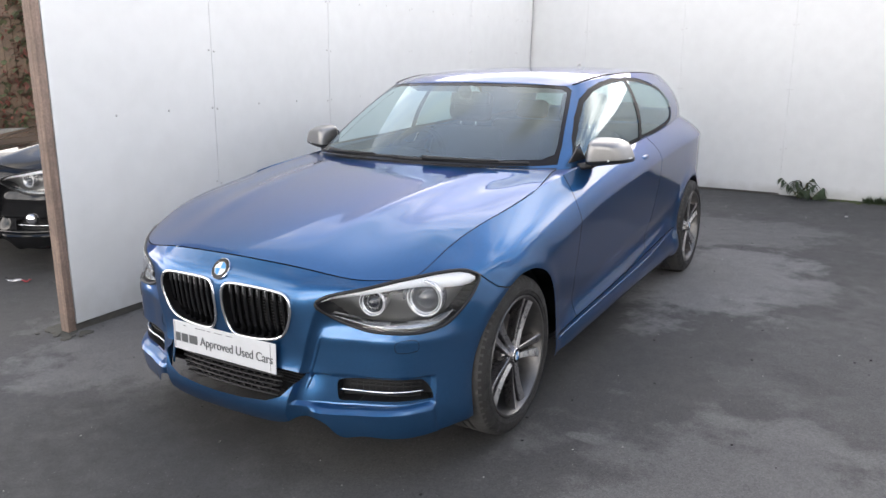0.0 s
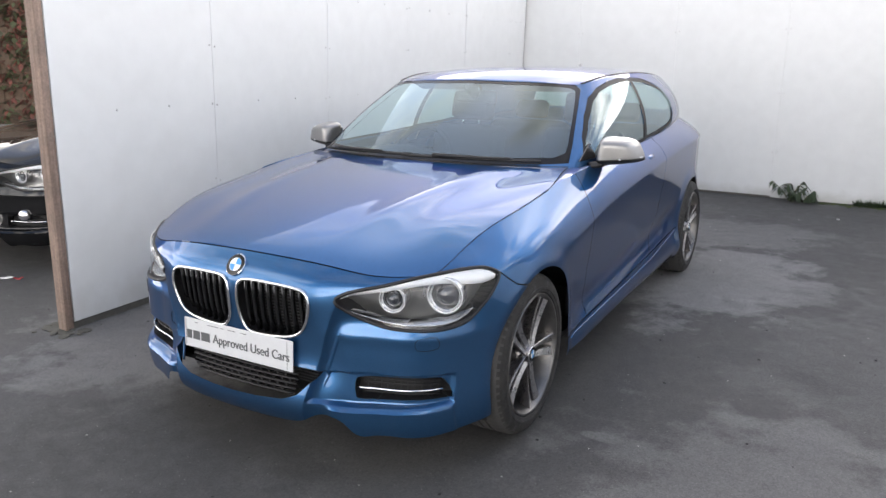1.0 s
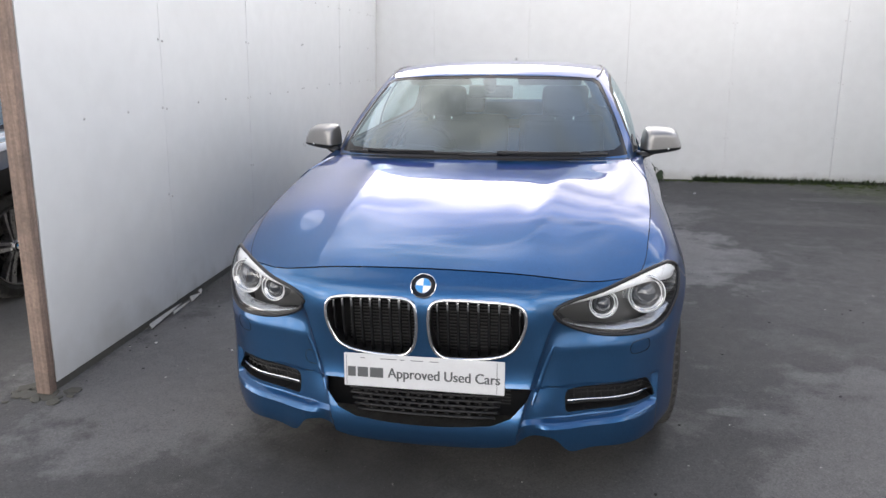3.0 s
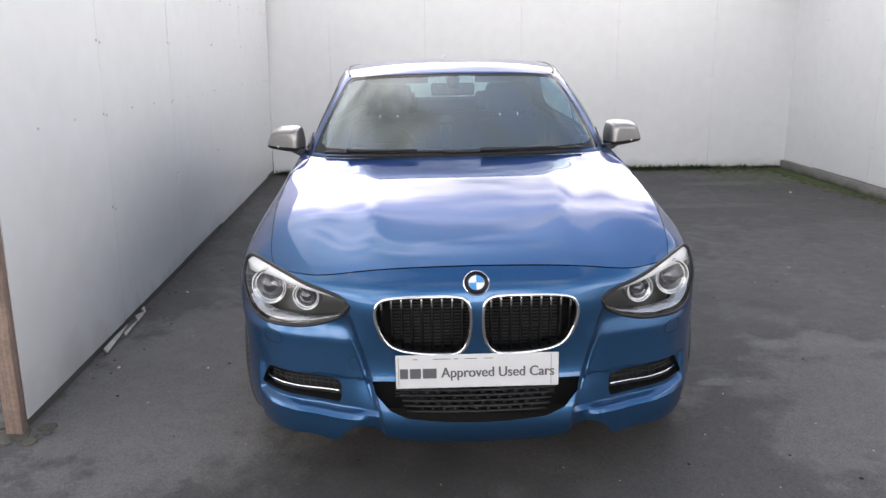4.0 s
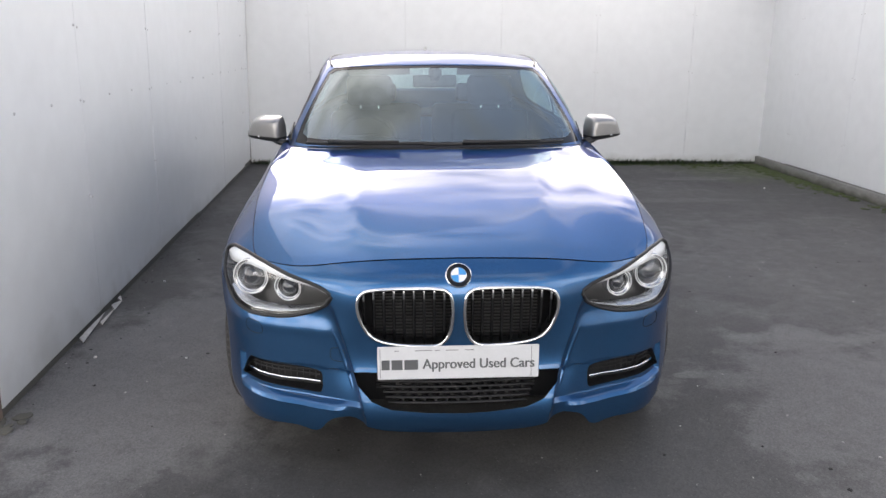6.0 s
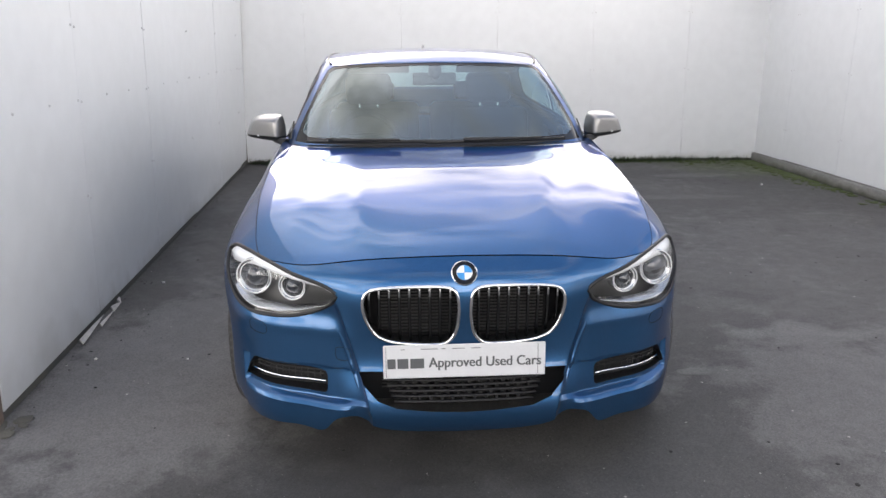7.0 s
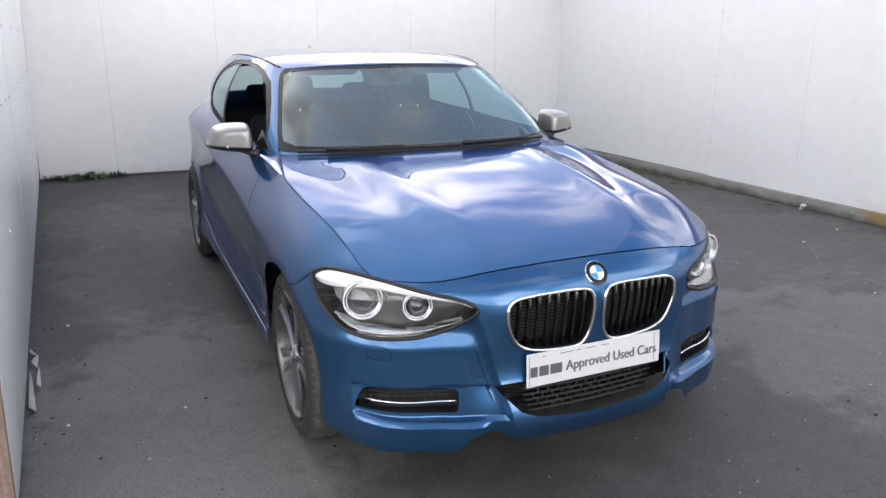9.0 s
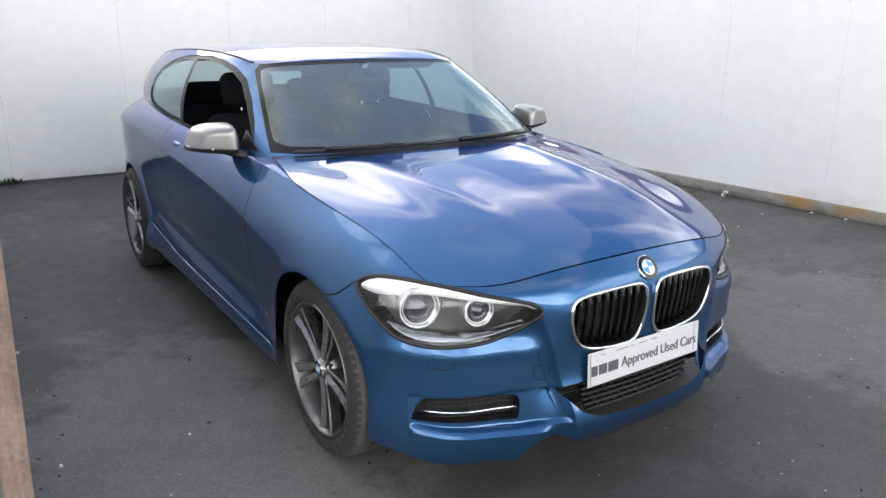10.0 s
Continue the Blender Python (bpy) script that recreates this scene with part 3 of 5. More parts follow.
def bonnet(u, v):
    """The bonnet: u from the middle (0) to the gap (1), v from the nose (0) to the scuttle (1)."""
    u, v = np.broadcast_arrays(np.asarray(u, float), np.asarray(v, float))
    front = np.concatenate([EDGE_XY(5 * u), EDGE_Z(5 * u)], -1)
    sg = 5 + 4.75 * v
    side = np.concatenate([EDGE_XY(sg), EDGE_Z(sg)], -1)
    side = side + (np.array([.703, .655, .953]) - np.concatenate([EDGE_XY(9.75), EDGE_Z(9.75)], -1)) * smooth(.80, 1.0, v)[..., None]
    mid = BONNET_MID(v)
    x = side[..., 0] * np.where(v < 1e-9, front[..., 0] / .675, front[..., 0] / .675 * (1 - v) + u * v)
    bow = u ** 2.4
    yf = (front[..., 1] + .655) / .2
    y = mid[..., 0] + (side[..., 1] - mid[..., 0]) * (yf * (1 - v) + u ** 2.6 * v)
    zf = (front[..., 2] - .768)
    zs = (side[..., 2] - mid[..., 1])
    z = mid[..., 1] + zs * bow + (1 - smooth(0, .35, v)) * (zf + .03 * bow)
    ridge = .30 + .14 * v
    z = z + (.006 * np.exp(-((x - ridge) / .060) ** 2) - .005 * np.exp(-((x - ridge - .13) / .08) ** 2)) * smooth(.02, .3, v) * smooth(1.0, .85, v)
    return np.stack([x, y, z], -1)


BONNET_MID = spline([0, .06, .2, .45, .7, .9, 1], [(-.655, .768), (-.60, .795), (-.43, .845), (-.12, .903), (.20, .940), (.39, .955), (.455, .964)])

# cabin: a foot line and a roof line round the plan, 0 = windscreen middle, 4 = its corner, 12 = tail middle
FOOT = spline(range(13), [(0, .485, .962), (.22, .495, .962), (.417, .53, .960), (.580, .59, .957), (.704, .70, .950), (.757, .95, .955), (.772, 1.35, .974), (.768, 1.8, .990),
                          (.744, 2.3, 1.008), (.700, 2.75, 1.03), (.625, 3.12, 1.045), (.40, 3.35, 1.05), (0, 3.40, 1.05)])
ROOF = spline(range(13), [(0, 1.105, 1.327), (.18, 1.112, 1.325), (.345, 1.13, 1.319), (.471, 1.155, 1.308), (.548, 1.22, 1.306), (.584, 1.36, 1.326), (.603, 1.58, 1.345), (.602, 1.9, 1.352),
                          (.588, 2.3, 1.348), (.560, 2.7, 1.330), (.50, 3.05, 1.302), (.32, 3.22, 1.270), (0, 3.25, 1.272)])


def cabin(s, v):
    s, v = np.broadcast_arrays(np.asarray(s, float), np.asarray(v, float))
    a, b = FOOT(s), ROOF(s)
    p = a + (b - a) * v[..., None]
    t = FOOT(np.minimum(s + .01, 12)) - FOOT(np.maximum(s - .01, 0))
    n = np.stack([t[..., 1], -t[..., 0], 0 * s], -1)
    n /= np.linalg.norm(n, axis=-1, keepdims=True)
    bulge = 4 * v * (1 - v) * (.016 + .022 * smooth(3, 5, s))
    p = p + n * bulge[..., None]
    return p


def roof(u, v):
    """u from the middle (0) to the edge (1), v from the header (0) to the tail (1)."""
    u, v = np.broadcast_arrays(np.asarray(u, float), np.asarray(v, float))
    f, r, e = ROOF(4 * u), ROOF(12 - 1.9 * u), ROOF(4 + 6.1 * v)
    mid = ROOF_MID(v)
    x = e[..., 0] * ((f[..., 0] / .548) * (1 - v) ** 4 + u * (1 - (1 - v) ** 4))
    bow = u ** 2.6
    y = mid[..., 0] + (e[..., 1] - mid[..., 0]) * (u ** 2.4)
    z = mid[..., 1] + (e[..., 2] - mid[..., 1]) * bow
    # meets the header exactly along the windscreen
    hold = (1 - v) ** 6
    y = y + (f[..., 1] - 1.105 - .115 * u ** 2.4) * hold
    z = z + (f[..., 2] - 1.327 + .021 * bow) * hold
    return np.stack([x, y, z], -1)


ROOF_MID = spline([0, .08, .3, .55, .8, 1], [(1.105, 1.327), (1.22, 1.354), (1.62, 1.386), (2.15, 1.390), (2.75, 1.364), (3.25, 1.275)])


def grid(fn, a, b):
    """Points of a surface over two parameter rows."""
    A, B = np.meshgrid(a, b, indexing="ij")
    return sheet(fn(A, B))


def cut(bm, poly, across, tag, keep, where):
    """Splits the faces that where() takes along a closed outline in (across, z) and gives those inside the number tag."""
    layer = bm.faces.layers.int["tag"]
    across = Vector(across)
    way = across.cross(Vector((0, 0, 1)))
    pool = [f for f in bm.faces if where(f.calc_center_median())]
    lo = [min(p[i] for p in poly) - .05 for i in (0, 1)]
    hi = [max(p[i] for p in poly) + .05 for i in (0, 1)]
    pool = [f for f in pool if lo[0] < across.dot(f.calc_center_median()) < hi[0] and lo[1] < f.calc_center_median().z < hi[1]]
    for i in range(len(poly)):
        p, q = poly[i - 1], poly[i]
        box2 = [min(p[0], q[0]) - 1e-4, max(p[0], q[0]) + 1e-4, min(p[1], q[1]) - 1e-4, max(p[1], q[1]) + 1e-4]
        near = []
        for f in pool:
            if not f.is_valid:
                continue
            us = [across.dot(v.co) for v in f.verts]
            zs = [v.co.z for v in f.verts]
            if max(us) >= box2[0] and min(us) <= box2[1] and max(zs) >= box2[2] and min(zs) <= box2[3]:
                near.append(f)
        if not near:
            continue
        no = across * (q[1] - p[1]) + Vector((0, 0, 1)) * -(q[0] - p[0])
        if no.length < 1e-9:
            continue
        co = across * p[0] + Vector((0, 0, p[1]))
        near = list(dict.fromkeys(near))
        geom = list(dict.fromkeys(e for f in near for e in (*f.verts, *f.edges))) + near
        r = bmesh.ops.bisect_plane(bm, geom=geom, dist=1e-6, plane_co=co, plane_no=no)
        pool += [g for g in r["geom"] if isinstance(g, bmesh.types.BMFace)]
    seen = set()
    for f in pool:
        if f.is_valid and f not in seen:
            seen.add(f)
            c = f.calc_center_median()
            if inside((across.dot(c), c.z), poly) and layer is not None and f[layer] in keep:
                f[layer] = tag


def band(line, width):
    """A closed outline round an open line."""
    l, r = [], []
    for i, p in enumerate(line):
        a, b = line[max(i - 1, 0)], line[min(i + 1, len(line) - 1)]
        d = Vector((b[0] - a[0], b[1] - a[1])).normalized() * width / 2
        l.append((p[0] - d.y, p[1] + d.x)), r.append((p[0] + d.y, p[1] - d.x))
    return l + r[::-1]


def rounded(pts, n=6, close=True):
    """A closed Catmull-Rom outline through points."""
    out, k = [], len(pts)
    for i in range(k):
        a, b, c, d = (np.array(pts[(i + j) % k], float) for j in (-1, 0, 1, 2))
        for t in np.arange(n) / n:
            out.append(tuple(.5 * (2 * b + (c - a) * t + (2 * a - 5 * b + 4 * c - d) * t ** 2 + (3 * b - a - 3 * c + d) * t ** 3)))
    return out


def take(bm, test, push=0.0, flip=False, both=False):
    """A new bmesh of the faces that test() takes, pushed inwards; mirrored, or with its mirror image welded on."""
    layer = bm.faces.layers.int["tag"]
    o, seen = bmesh.new(), {}
    sides = (1, -1) if both else ((-1,) if flip else (1,))
    for sx in sides:
        seen = {}
        for f in bm.faces:
            if not test(f[layer], f.calc_center_median()):
                continue
            vs = []
            for v in f.verts:
                if v not in seen:
                    c = v.co - v.normal * push
                    seen[v] = o.verts.new((c.x * sx, c.y, c.z))
                vs.append(seen[v])
            try:
                o.faces.new(vs if sx > 0 else vs[::-1])
            except ValueError:
                pass
    if both:
        bmesh.ops.remove_doubles(o, verts=[v for v in o.verts if abs(v.co.x) < 2e-4], dist=4e-4)
    return o


car = tagged(new("car"), "metallic blue three-door hatchback, driver's window open, parked on asphalt", "car")
HUB_Z, BASE = .315, 2.69

# outlines in (across, z)
HL_ACROSS = Vector((.8, .6, 0))
HEADLIGHT = [(-.078, .648), (-.025, .681), (.084, .703), (.194, .723), (.285, .733), (.36, .739), (.424, .736), (.468, .721), (.487, .702), (.460, .660), (.416, .615), (.358, .571), (.278, .553), (.174, .553), (.075, .562), (-.02, .598)]
KIDNEY = [(.020, .640), (.031, .674), (.066, .687), (.155, .688), (.262, .682), (.308, .667), (.321, .628), (.310, .575), (.284, .530), (.246, .508), (.190, .498), (.120, .494), (.062, .498), (.032, .528), (.020, .58)]
LOWER_INTAKE = [(-.01, .402), (.30, .402), (.338, .400), (.344, .388), (.332, .366), (.305, .338), (.280, .312), (.220, .288), (.10, .277), (-.01, .274)]
SIDE_INTAKE = [(.449, .318), (.447, .345), (.450, .366), (.462, .375), (.50, .380), (.58, .383), (.66, .383), (.700, .381), (.714, .374), (.728, .350), (.740, .322), (.741, .311), (.728, .307), (.66, .306), (.56, .302), (.48, .297), (.455, .300)]
GAP_WING = [(-.268, .712), (-.235, .682), (-.20, .655), (-.15, .640), (-.10, .63)]
GAP_DOOR_FRONT = [(.640, 1.05), (.612, .93), (.592, .82), (.588, .68), (.60, .5), (.625, .36), (.64, .283)]
GAP_DOOR_REAR = [(1.80, 1.06), (1.86, .93), (1.87, .78), (1.82, .60), (1.75, .46), (1.71, .335)]
GAP_SILL = [(.33, .270), (.65, .283), (1.2, .310), (1.72, .340), (2.3, .385)]
ARCH_F = [(.010 + .346 * math.sin(a), HUB_Z + .350 * math.cos(a)) for a in np.linspace(-math.pi, math.pi, 72, endpoint=False)]
ARCH_R = [(BASE + .347 * math.sin(a), HUB_Z + .347 * math.cos(a)) for a in np.linspace(-math.pi, math.pi, 72, endpoint=False)]

s_rows = np.concatenate([np.linspace(0, 3.2, 120), np.linspace(3.23, 6.5, 84), np.linspace(6.55, 10.5, 62), np.linspace(10.6, 13.8, 30), np.linspace(13.9, 16.5, 44), np.linspace(16.6, 20, 24)])
v_rows = np.concatenate([np.linspace(0, .15, 12), [.152, .156], np.linspace(.165, .24, 12), np.linspace(.25, .40, 16), np.linspace(.41, .15 + .85 * .62, 24), np.linspace(.15 + .85 * .62 + .004, 1, 26)])
hull = grid(flank, s_rows, v_rows)
hull.faces.layers.int.new("tag")
bmesh.ops.recalc_face_normals(hull, faces=hull.faces)
cut(hull, ARCH_F, (0, 1, 0), 1, (0,), lambda c: c.x > .6 and c.y > -.45)
cut(hull, ARCH_R, (0, 1, 0), 1, (0,), lambda c: c.x > .6)
cut(hull, rounded(HEADLIGHT, 3), HL_ACROSS, 2, (0,), lambda c: c.y < 0)
cut(hull, rounded(KIDNEY, 4), (1, 0, 0), 3, (0,), lambda c: c.y < -.4)
cut(hull, LOWER_INTAKE, (1, 0, 0), 4, (0,), lambda c: c.y < -.4)
cut(hull, rounded(SIDE_INTAKE, 3), (1, 0, 0), 5, (0,), lambda c: c.y < -.2)
for line in (GAP_WING, GAP_DOOR_FRONT, GAP_DOOR_REAR, GAP_SILL):
    cut(hull, band(line, .005), (0, 1, 0), 6, (0,), lambda c: c.x > .6 and c.y > -.4)
hull.normal_update()


def wing_line(z):
    return np.interp(z, [.60, .712], [-.10, -.268])


def front_edge(z):
    return np.interp(z, [p[1] for p in GAP_DOOR_FRONT[::-1]], [p[0] for p in GAP_DOOR_FRONT[::-1]])


def rear_edge(z):
    return np.interp(z, [p[1] for p in GAP_DOOR_REAR[::-1]], [p[0] for p in GAP_DOOR_REAR[::-1]])


def sill_line(y):
    return np.interp(y, [p[0] for p in GAP_SILL], [p[1] for p in GAP_SILL])


def panel(c):
    if c.y < wing_line(c.z) and c.y < .2:
        return "bumper"
    if c.y > .35 and c.y < 2.4 and c.z < sill_line(c.y):
        return "sill"
    if c.y < front_edge(c.z):
        return "wing"
    if c.y < rear_edge(c.z):
        return "door"
    return "quarter"


def rim(bm, tag, push, sx=1):
    """The wall between the edge of the tagged faces and the same edge pushed inwards."""
    layer, o, seen = bm.faces.layers.int["tag"], bmesh.new(), {}
    for e in bm.edges:
        if sum(f[layer] == tag for f in e.link_faces) == 1:
            q = []
            for v in e.verts:
                if v not in seen:
                    c = v.co - v.normal * push
                    seen[v] = (o.verts.new((v.co.x * sx, v.co.y, v.co.z)), o.verts.new((c.x * sx, c.y, c.z)))
                q.append(seen[v])
            o.faces.new((q[0][0], q[1][0], q[1][1], q[0][1]))
    return o


# bonnet, a hair smaller than its opening
top = grid(bonnet, np.linspace(0, .9962, 70), np.linspace(.006, 1, 100))
top.faces.layers.int.new("tag")
bmesh.ops.recalc_face_normals(top, faces=top.faces)

# cabin shell with its window openings, in the shell's own parameters
sv = np.concatenate([np.linspace(0, 3.55, 40), np.linspace(3.6, 4.6, 14), np.linspace(4.65, 9.6, 90), np.linspace(9.7, 12, 24)])
shell = grid(cabin, sv, np.linspace(0, 1, 40))
shell.faces.layers.int.new("tag")
bmesh.ops.recalc_face_normals(shell, faces=shell.faces)
shell.verts.ensure_lookup_table()
SCREEN_OUT = [(-.02, .966), (.40, .966), (.59, .967), (.690, .969), (.668, 1.045), (.636, 1.125), (.601, 1.206), (.562, 1.283), (.530, 1.303), (.47, 1.309), (.30, 1.316), (-.02, 1.3215)]
SCREEN_IN = [(-.02, .990), (.40, .991), (.625, .994), (.660, 1.012), (.650, 1.05), (.619, 1.13), (.585, 1.208), (.550, 1.274), (.52, 1.290), (.46, 1.297), (.29, 1.304), (-.02, 1.309)]
DOOR_GLASS = [(.815, .985), (.90, 1.06), (1.02, 1.145), (1.16, 1.225), (1.30, 1.272), (1.44, 1.298), (1.62, 1.314), (1.80, 1.316), (1.70, 1.008), (1.4, .995)]
QUARTER_GLASS = [(1.755, 1.014), (1.855, 1.315), (2.05, 1.305), (2.28, 1.272), (2.45, 1.235), (2.55, 1.165), (2.555, 1.10), (2.50, 1.062), (2.36, 1.043), (2.0, 1.022)]
TAIL_GLASS = [(-.02, 1.07), (.48, 1.07), (.56, 1.10), (.53, 1.18), (.48, 1.238), (.32, 1.252), (-.02, 1.255)]


def grown(poly, d):
    """The outline moved outwards by d."""
    n, out = len(poly), []
    area = sum(poly[i - 1][0] * poly[i][1] - poly[i][0] * poly[i - 1][1] for i in range(n))
    sg = 1 if area > 0 else -1
    for i in range(n):
        a, b, c = (Vector(poly[(i + k) % n]) for k in (-1, 0, 1))
        e = ((b - a).normalized() + (c - b).normalized()).normalized()
        out.append((b.x + sg * d * e.y, b.y - sg * d * e.x))
    return out


FRIT = material("black glass border", (.004, .004, .005), .05, spec=.25)
SURROUND = material("black rubber window surround", (.006, .006, .007), .5, spec=.2)
side = (0, 1, 0)
cut(shell, SCREEN_OUT, (1, 0, 0), 1, (0,), lambda c: c.y < 1.4 and c.x < .72)
cut(shell, SCREEN_IN, (1, 0, 0), 2, (1,), lambda c: c.y < 1.4 and c.x < .72)
for poly, tag in ((DOOR_GLASS, 3), (QUARTER_GLASS, 4)):
    cut(shell, grown(poly, .019), side, 7, (0,), lambda c: c.x > .45 and c.y > .6)
    cut(shell, poly, side, tag, (7,), lambda c: c.x > .45 and c.y > .6)
cut(shell, [(1.68, 1.0), (1.79, 1.332), (1.89, 1.332), (1.78, 1.0)], side, 7, (0,), lambda c: c.x > .45 and c.y > .6)
cut(shell, TAIL_GLASS, (1, 0, 0), 5, (0,), lambda c: c.y > 2.9)
shell.normal_update()
lid = grid(roof, np.linspace(0, 1, 40), np.linspace(0, 1, 70))
lid.faces.layers.int.new("tag")
bmesh.ops.recalc_face_normals(lid, faces=lid.faces)


def scuttle_corner(sx):
    """The top of the wing between bonnet, windscreen pillar and waistline."""
    rows = []
    for q in np.linspace(8.6, 11.2, 30):
        o = np.array([*EDGE_XY(q), *EDGE_Z(q)])
        if q < 9.75:
            i = bonnet(1.0, (q - 5) / 4.75)
            i = i + (o - i) * min(1, .004 / max(np.linalg.norm(o - i), 1e-6))
        else:
            i = cabin(3.9 + (q - 9.75) / 1.45 * 1.2, 0)
        rows.append([tuple((o + (i - o) * k / 4 + np.array([0, 0, .004 * math.sin(math.pi * k / 4)])) * (sx, 1, 1)) for k in range(5)])
    return sheet(rows)


def body(thing, colour):
    """All the painted panels and panes of the car's shape, under a thing."""
    part("front_bumper", take(hull, lambda t, c: t == 0 and panel(c) == "bumper", both=True), colour, thing)
    for flip in (False, True):
        sx = -1 if flip else 1
        w = part("front_wing", take(hull, lambda t, c: t == 0 and panel(c) == "wing", flip=flip), colour, thing)
        part("wing_top", scuttle_corner(sx), colour, w)
        part("sill", take(hull, lambda t, c: t == 0 and panel(c) == "sill", flip=flip), colour, thing)
        part("rear_quarter", take(hull, lambda t, c: t == 0 and panel(c) == "quarter", flip=flip), colour, thing)
        part("panel_gap", take(hull, lambda t, c: t == 6, push=.008, flip=flip), SEAL, thing)
        door = part("door", take(hull, lambda t, c: t == 0 and panel(c) == "door", flip=flip), colour, thing)
        part("door_card", take(hull, lambda t, c: t == 0 and panel(c) == "door" and c.z > .5, push=.09, flip=flip), DASH, door)
        part("window_surround", take(shell, lambda t, c: t == 7, push=.004, flip=flip), SURROUND, door)
        part("quarter_window", take(shell, lambda t, c: t == 4, push=.007, flip=flip), SCREEN, thing)
        if not (flip and thing == car):
            part("door_window", take(shell, lambda t, c: t == 3, push=.007, flip=flip), SCREEN, door)
        line = [roof(.965, v) for v in np.linspace(.03, .9, 40)]
        part("roof_strip", tube(bmesh.new(), [(p[0] * sx, p[1], p[2] + .002) for p in line], .006, 6, flat=.5), TRIM, thing)
        edge = [(*EDGE_XY(q), EDGE_Z(q)[0] - .0025) for q in np.linspace(0, 8.7, 80)] + [tuple(bonnet(1, v) - np.array([0, 0, .0025])) for v in np.linspace(.79, 1, 12)]
        part("bonnet_seal", tube(bmesh.new(), [(p[0] * sx, p[1], p[2]) for p in edge], [.0014 if k < 42 else .0024 for k in range(92)], 6), SEAL, thing)
    part("bonnet", take(top, lambda t, c: True, both=True), colour, thing)
    part("pillar_frame", take(shell, lambda t, c: t == 0, both=True), colour, thing)
    for flip in (False, True):
        part("pillar_lining", take(shell, lambda t, c: t == 0 and c.z < 1.28 and c.x < .70 and c.y < 1.5, push=.03, flip=flip), DASH, thing)
    glass_pane = part("windscreen", take(shell, lambda t, c: t == 2, push=.003, both=True), SCREEN, thing, "green tinted windscreen reflecting cloud")
    part("screen_border", take(shell, lambda t, c: t == 1, push=.002, both=True), FRIT, glass_pane)
    part("rear_window", take(shell, lambda t, c: t == 5, push=.003, both=True), SCREEN, thing)
    part("roof", take(lid, lambda t, c: True, both=True), colour, thing)
    part("headlining", take(lid, lambda t, c: c.y > 1.25 and c.y < 3.05 and abs(c.x) < .53, push=.03, both=True), material("grey headlining", (.16, .16, .16), .9, 0, 60, .1), thing)
    rows = [[tuple(bonnet(u, 1.0) + np.array([0, .004, -.006])), tuple(bonnet(u, 1.0) * .5 + cabin(3.9 * u, 0) * .5 + np.array([0, 0, -.012])), tuple(cabin(3.9 * u, 0.02) + np.array([0, -.004, -.001]))] for u in np.linspace(0, 1, 30)]
    rows = [[(-p[0], p[1], p[2]) for p in r] for r in rows[:0:-1]] + rows
    part("scuttle", sheet(rows), TRIM, thing, "black plastic scuttle under the windscreen")
    for ob in thing.children_recursive:
        if SCREEN.name in [m.name for m in ob.data.materials]:
            ob.visible_shadow = False


body(car, BLUE)

# ---- wheels: five twin spokes on a grey rim ----
RIM_R, TYRE_R = .236, .317


def spoke_mesh(bm, ang, split):
    """One blade of a twin spoke, from hub to rim: a broad flat face, tilted to the channel between the twins, over a deep flank."""
    rows = []
    c, s = math.cos(ang), math.sin(ang)
    for k in range(9):
        f = k / 8
        r = .034 + .197 * f
        a, b = (.0045 + .0055 * f) * split, (.0250 + .0270 * f - .004 * math.sin(math.pi * f)) * split
        x = .010 + .012 * f - .006 * math.sin(math.pi * f)

        def at(t, h):
            return Vector((h, r * c - t * s, r * s + t * c))
        rows.append([at(a, x - .040), at(a, x - .009), at(a + (b - a) * .10, x - .0075), at(a + (b - a) * .90, x), at(b, x - .0025), at(b, x - .040)])
    vs = [[bm.verts.new(p) for p in r] for r in rows]
    for i in range(8):
        for j in range(5):
            f = bm.faces.new((vs[i][j], vs[i][j + 1], vs[i + 1][j + 1], vs[i + 1][j]))
            f.material_index = 1 if j == 2 else 0
    return bm


